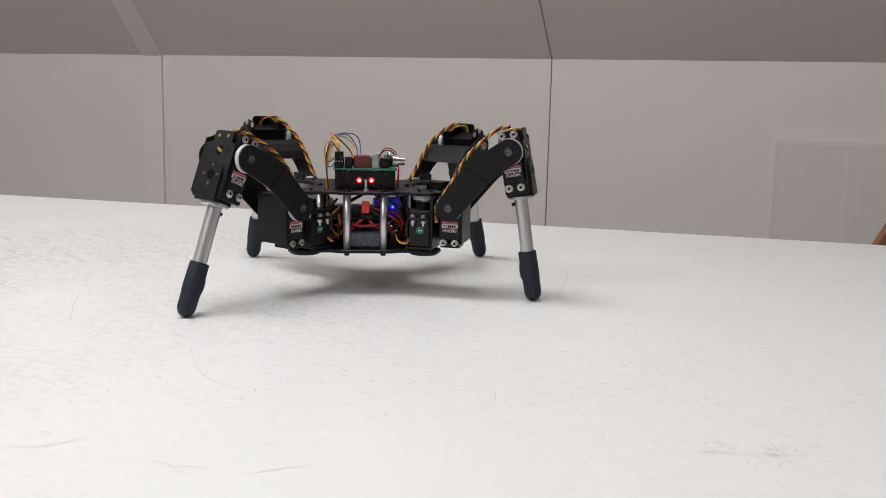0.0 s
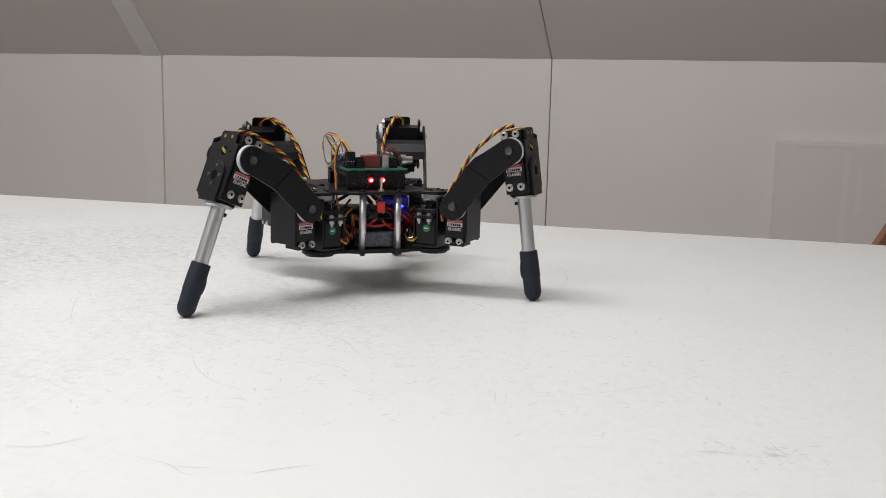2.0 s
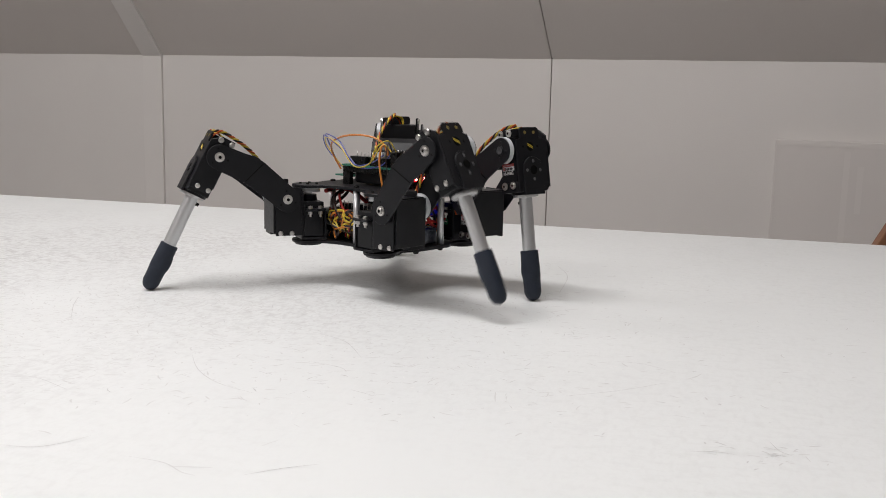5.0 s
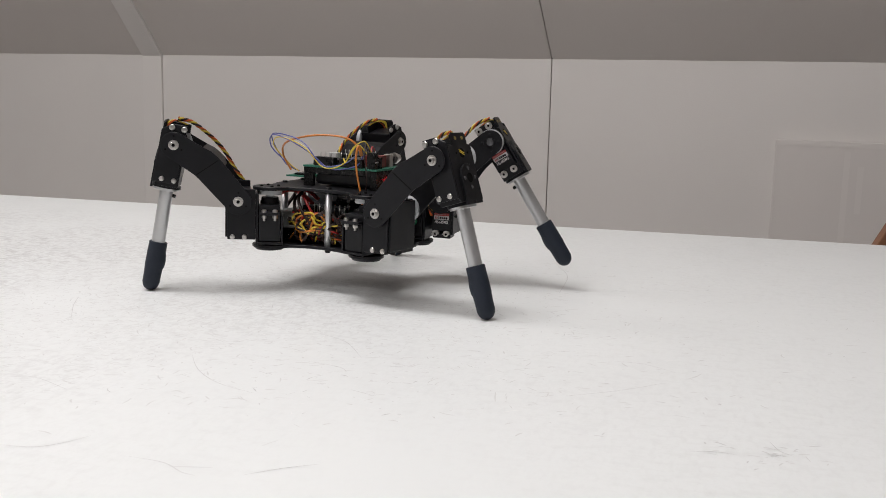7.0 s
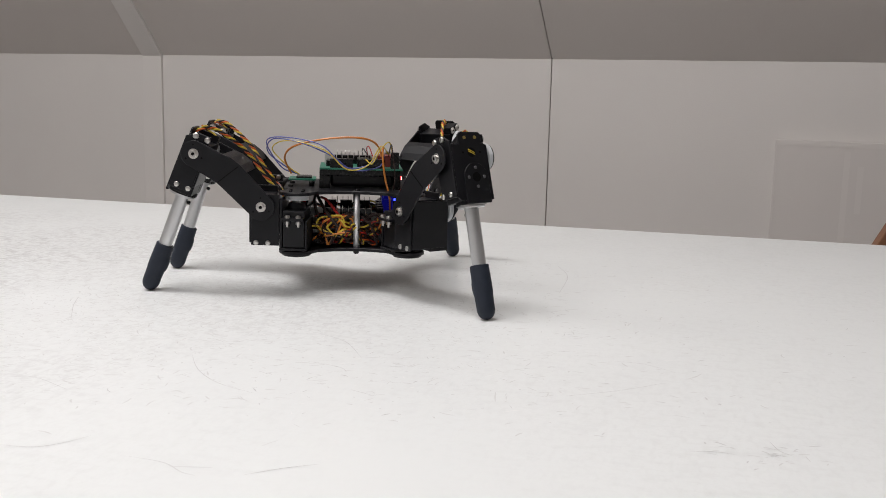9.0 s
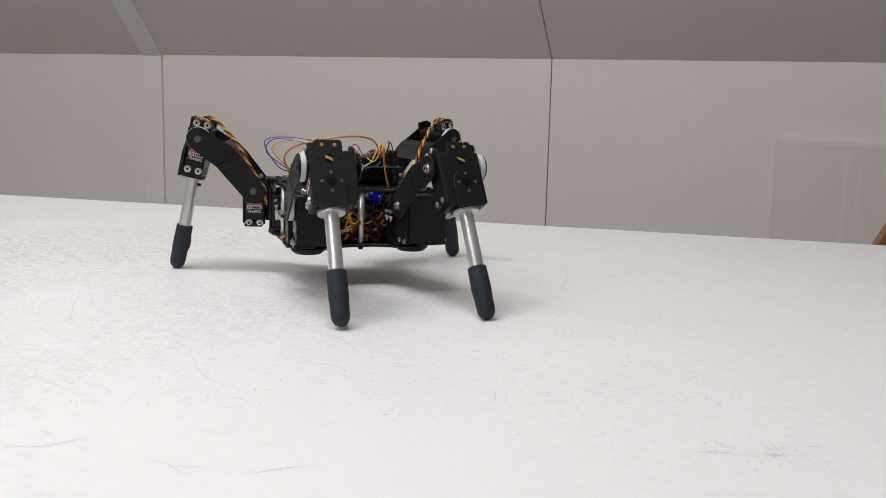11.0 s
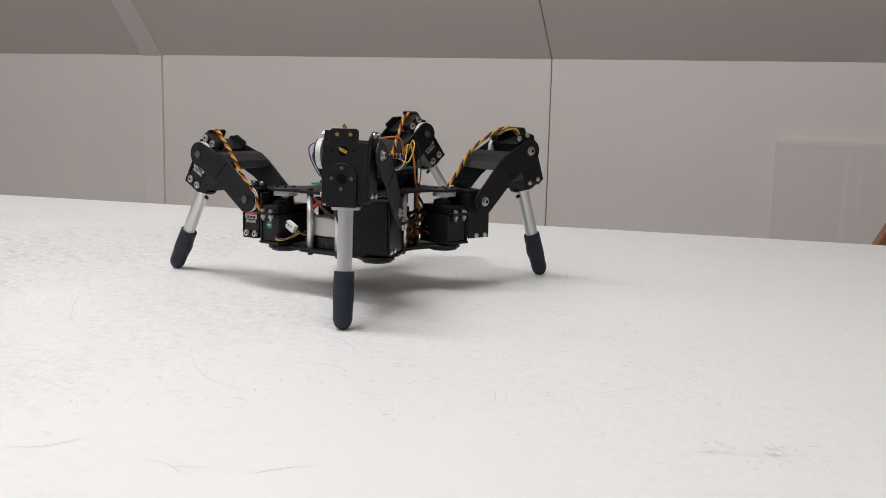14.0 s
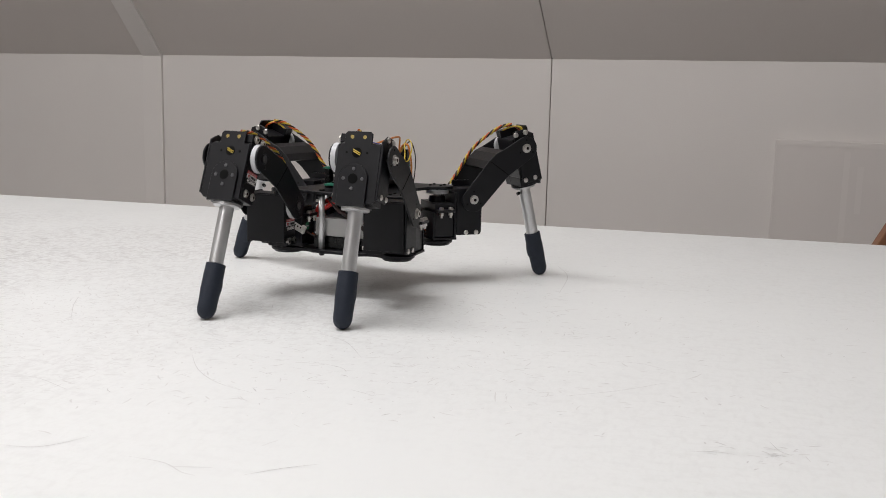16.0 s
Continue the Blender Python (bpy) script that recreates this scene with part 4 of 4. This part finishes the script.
# ---- the gait ----
def motions():
    place = [  # seconds, x, y, turn in degrees
        (0.0, -0.0799, 0.9835, 6.3), (0.5, -0.0899, 0.9841, 7.1), (1.0, -0.1021, 0.9815, 10.0), (1.5, -0.0902, 0.9789, 17.1), (2.0, -0.0802, 0.9822, 20.3),
        (2.5, -0.0701, 0.9862, 24.3), (3.0, -0.0579, 0.9908, 27.4), (3.5, -0.0545, 0.9921, 31.5), (4.0, -0.0548, 0.9919, 37.2), (4.2, -0.0530, 0.9923, 40.3),
        (5.2, -0.0620, 0.9900, 49.5), (6.3, -0.0943, 0.9777, 61.5), (7.0, -0.0955, 0.9713, 67.1)]
    place += [
        (7.5, -0.0937, 0.9719, 74.3), (8.0, -0.0929, 0.9721, 82.8), (8.5, -0.0912, 0.9764, 90.4), (9.2, -0.0917, 0.9865, 97.5), (10.2, -0.0985, 1.0040, 105.0),
        (11.3, -0.0993, 1.0070, 113.3), (12.0, -0.0917, 0.9899, 120.4), (12.5, -0.0878, 0.9767, 127.4), (13.5, -0.0790, 0.9596, 139.7), (14.5, -0.0727, 0.9576, 149.8),
        (15.0, -0.0689, 0.9685, 150.8), (15.5, -0.0677, 0.9630, 159.0), (16.0, -0.0775, 0.9720, 160.4)]
    tilt = [  # seconds, height of the hips, lean about x and about y in degrees
        (0.0, 0.0860, 0.1, 0.0), (0.5, 0.0867, 0.0, 1.2), (1.0, 0.0851, 0.0, 1.0), (1.5, 0.0862, 0.0, 0.4), (3.0, 0.0855, 0.0, 0.1), (4.0, 0.0846, -0.3, 0.0),
        (6.3, 0.0882, 0.4, 0.0), (7.0, 0.0865, 0.9, 0.1), (8.0, 0.0860, 0.4, -0.3), (9.2, 0.0849, 0.4, -0.6), (11.3, 0.0849, 0.3, -0.7), (12.0, 0.0858, 0.8, -0.5),
        (13.5, 0.0874, 0.4, 0.3), (14.5, 0.0851, 0.5, 0.9), (15.0, 0.0861, 0.1, 0.6), (16.0, 0.0857, -0.1, -0.1)]
    feet = {  # where each foot stands, step after step
        "A": [(-0.2141, 0.8157), (0.0381, 0.8321), (0.1033, 1.0484)],
        "B": [(0.0852, 0.9149), (0.0112, 1.1524), (-0.2289, 1.1095)],
        "C": [(0.0429, 1.1543), (-0.0541, 1.1487), (-0.2805, 1.0371), (-0.1960, 0.8104)],
        "D": [(-0.2155, 1.1167), (-0.2752, 0.9225), (-0.0800, 0.7862)]}
    UP = (53.0, -52.0)
    steps = {  # lift off, (seconds, hip turn or None for the turn of the next stand, thigh, shin) while in the air, set down
        "A": [(4.05, [(4.2, 174.6, 42.8, -55.6), (4.3, 175, *UP), (4.55, 176, *UP), (4.85, None, 55, -53)], 5.15),
              (11.33, [(11.5, 181, 52, -49.5), (11.6, 181, 52.3, -49.2), (11.8, 184, *UP), (12.0, 240, 57.3, -53.1), (12.1, None, 54, -54)], 12.40)],
        "B": [(6.50, [(6.65, -92, 52, -54), (7.08, -79, 51.8, -56.4), (7.32, None, 50, -58)], 7.47),
              (13.78, [(13.92, -103, *UP), (14.22, -103, *UP), (14.5, -18.8, 50, -52), (14.58, None, 48, -54)], 14.72)],
        "C": [(0.42, [(0.62, 9, 50, -48), (1.02, 2, 52, -47), (1.30, None, 52, -60)], 1.42),
              (7.55, [(7.8, -18, *UP), (8.2, -20, *UP), (8.5, 78, 61, -52), (8.6, None, 52, -58)], 8.80),
              (14.93, [(15.0, -5, 41.6, -57.1), (15.2, -5, *UP), (15.4, -4, *UP), (15.5, 9.4, 52.1, -50.8), (15.75, None, 53, -53)], 16.0)],
        "D": [(2.84, [(3.12, 89, 53, -58), (3.36, 91, 53, -58), (3.5, 126, 55, -55), (3.6, None, 52, -55)], 3.95),
              (9.98, [(10.2, 82, *UP), (10.5, 82, *UP), (10.72, None, 54, -53)], 11.05)]}

    def curve(rows, t):
        ts = [r[0] for r in rows]
        i = max(0, min(len(ts) - 2, sum(1 for x in ts if x <= t) - 1))
        h = ts[i + 1] - ts[i]
        u = min(1.0, max(0.0, (t - ts[i]) / h))
        out = []
        for k in range(1, len(rows[0])):
            p0, p1 = rows[i][k], rows[i + 1][k]
            m0 = (rows[i + 1][k] - rows[i - 1][k]) / (ts[i + 1] - ts[i - 1]) if i > 0 else (p1 - p0) / h
            m1 = (rows[i + 2][k] - rows[i][k]) / (ts[i + 2] - ts[i]) if i + 2 < len(ts) else (p1 - p0) / h
            out.append((2 * u ** 3 - 3 * u * u + 1) * p0 + (u ** 3 - 2 * u * u + u) * h * m0 + (3 * u * u - 2 * u ** 3) * p1 + (u ** 3 - u * u) * h * m1)
        return out

    def torso(t):
        x, y, turn = curve(place, t)
        z, rx, ry = curve(tilt, t)
        return Matrix.Translation((x, y, z)) @ Matrix.Rotation(radians(turn), 4, "Z") @ Matrix.Rotation(radians(rx), 4, "X") @ Matrix.Rotation(radians(ry), 4, "Y")

    def reach(leg, foot, t):
        """Angles of hip turn, thigh and shin that set the foot there."""
        sx, sy, s = SIGN[leg]
        v = torso(t).inverted() @ Vector((foot[0], foot[1], 0.008)) - Vector((sx * AX, sy * AY, 0))
        r, z = math.hypot(v.x, v.y) - LC, v.z
        d = min(math.hypot(r, z), 0.999 * (LF + LT))
        th = math.atan2(z, r) + math.acos((LF ** 2 + d * d - LT ** 2) / (2 * LF * d))
        kx, kz = LF * math.cos(th), LF * math.sin(th)
        return [math.degrees(math.atan2(v.y, v.x)), math.degrees(th), math.degrees(math.atan2(z - kz, r - kx))]

    def ease(a, b, t):
        u = min(1.0, max(0.0, (t - a) / (b - a)))
        return u * u * (3 - 2 * u)

    def angles(leg, t):
        n = 0
        for lift, air, down in steps[leg]:
            if t >= down - 1e-6:
                n += 1
                continue
            if t <= lift:
                break
            end = reach(leg, feet[leg][n + 1], down)
            keys = [(lift, *reach(leg, feet[leg][n], lift))]
            for k in air + [(down, *end)]:
                turn = end[0] if k[1] is None else k[1]
                last = keys[-1][1]
                keys.append((k[0], last + (turn - last + 180) % 360 - 180, k[2], k[3]))
            for a, b in zip(keys, keys[1:]):
                if t <= b[0] + 1e-9:
                    u = ease(a[0], b[0], t)
                    return [p + (q - p) * u for p, q in zip(a[1:], b[1:])]
        return reach(leg, feet[leg][n], t)

    times = [round(0.1 * i, 3) for i in range(161)]
    walk(robot, [(t, torso(t)) for t in times])
    for leg, (hip, thigh, shin) in JOINTS.items():
        sx, sy, s = SIGN[leg]
        rows = [[], [], []]
        for t in times:
            turn, th, ti = angles(leg, t)
            root = Matrix.Translation((sx * AX, sy * AY, 0)) @ Matrix.Rotation(radians(turn), 4, "Z")
            up = root @ Matrix.Translation((LC, 0, 0)) @ Matrix.Rotation(radians(-th), 4, "Y")
            knee = root @ Matrix.Translation((LC + LF * math.cos(radians(th)), 0, LF * math.sin(radians(th)))) @ Matrix.Rotation(radians(-ti), 4, "Y")
            for row, m in zip(rows, (root, up, knee)):
                row.append((t, m))
        walk(hip, rows[0])
        walk(thigh, rows[1])
        walk(shin, rows[2])


motions()
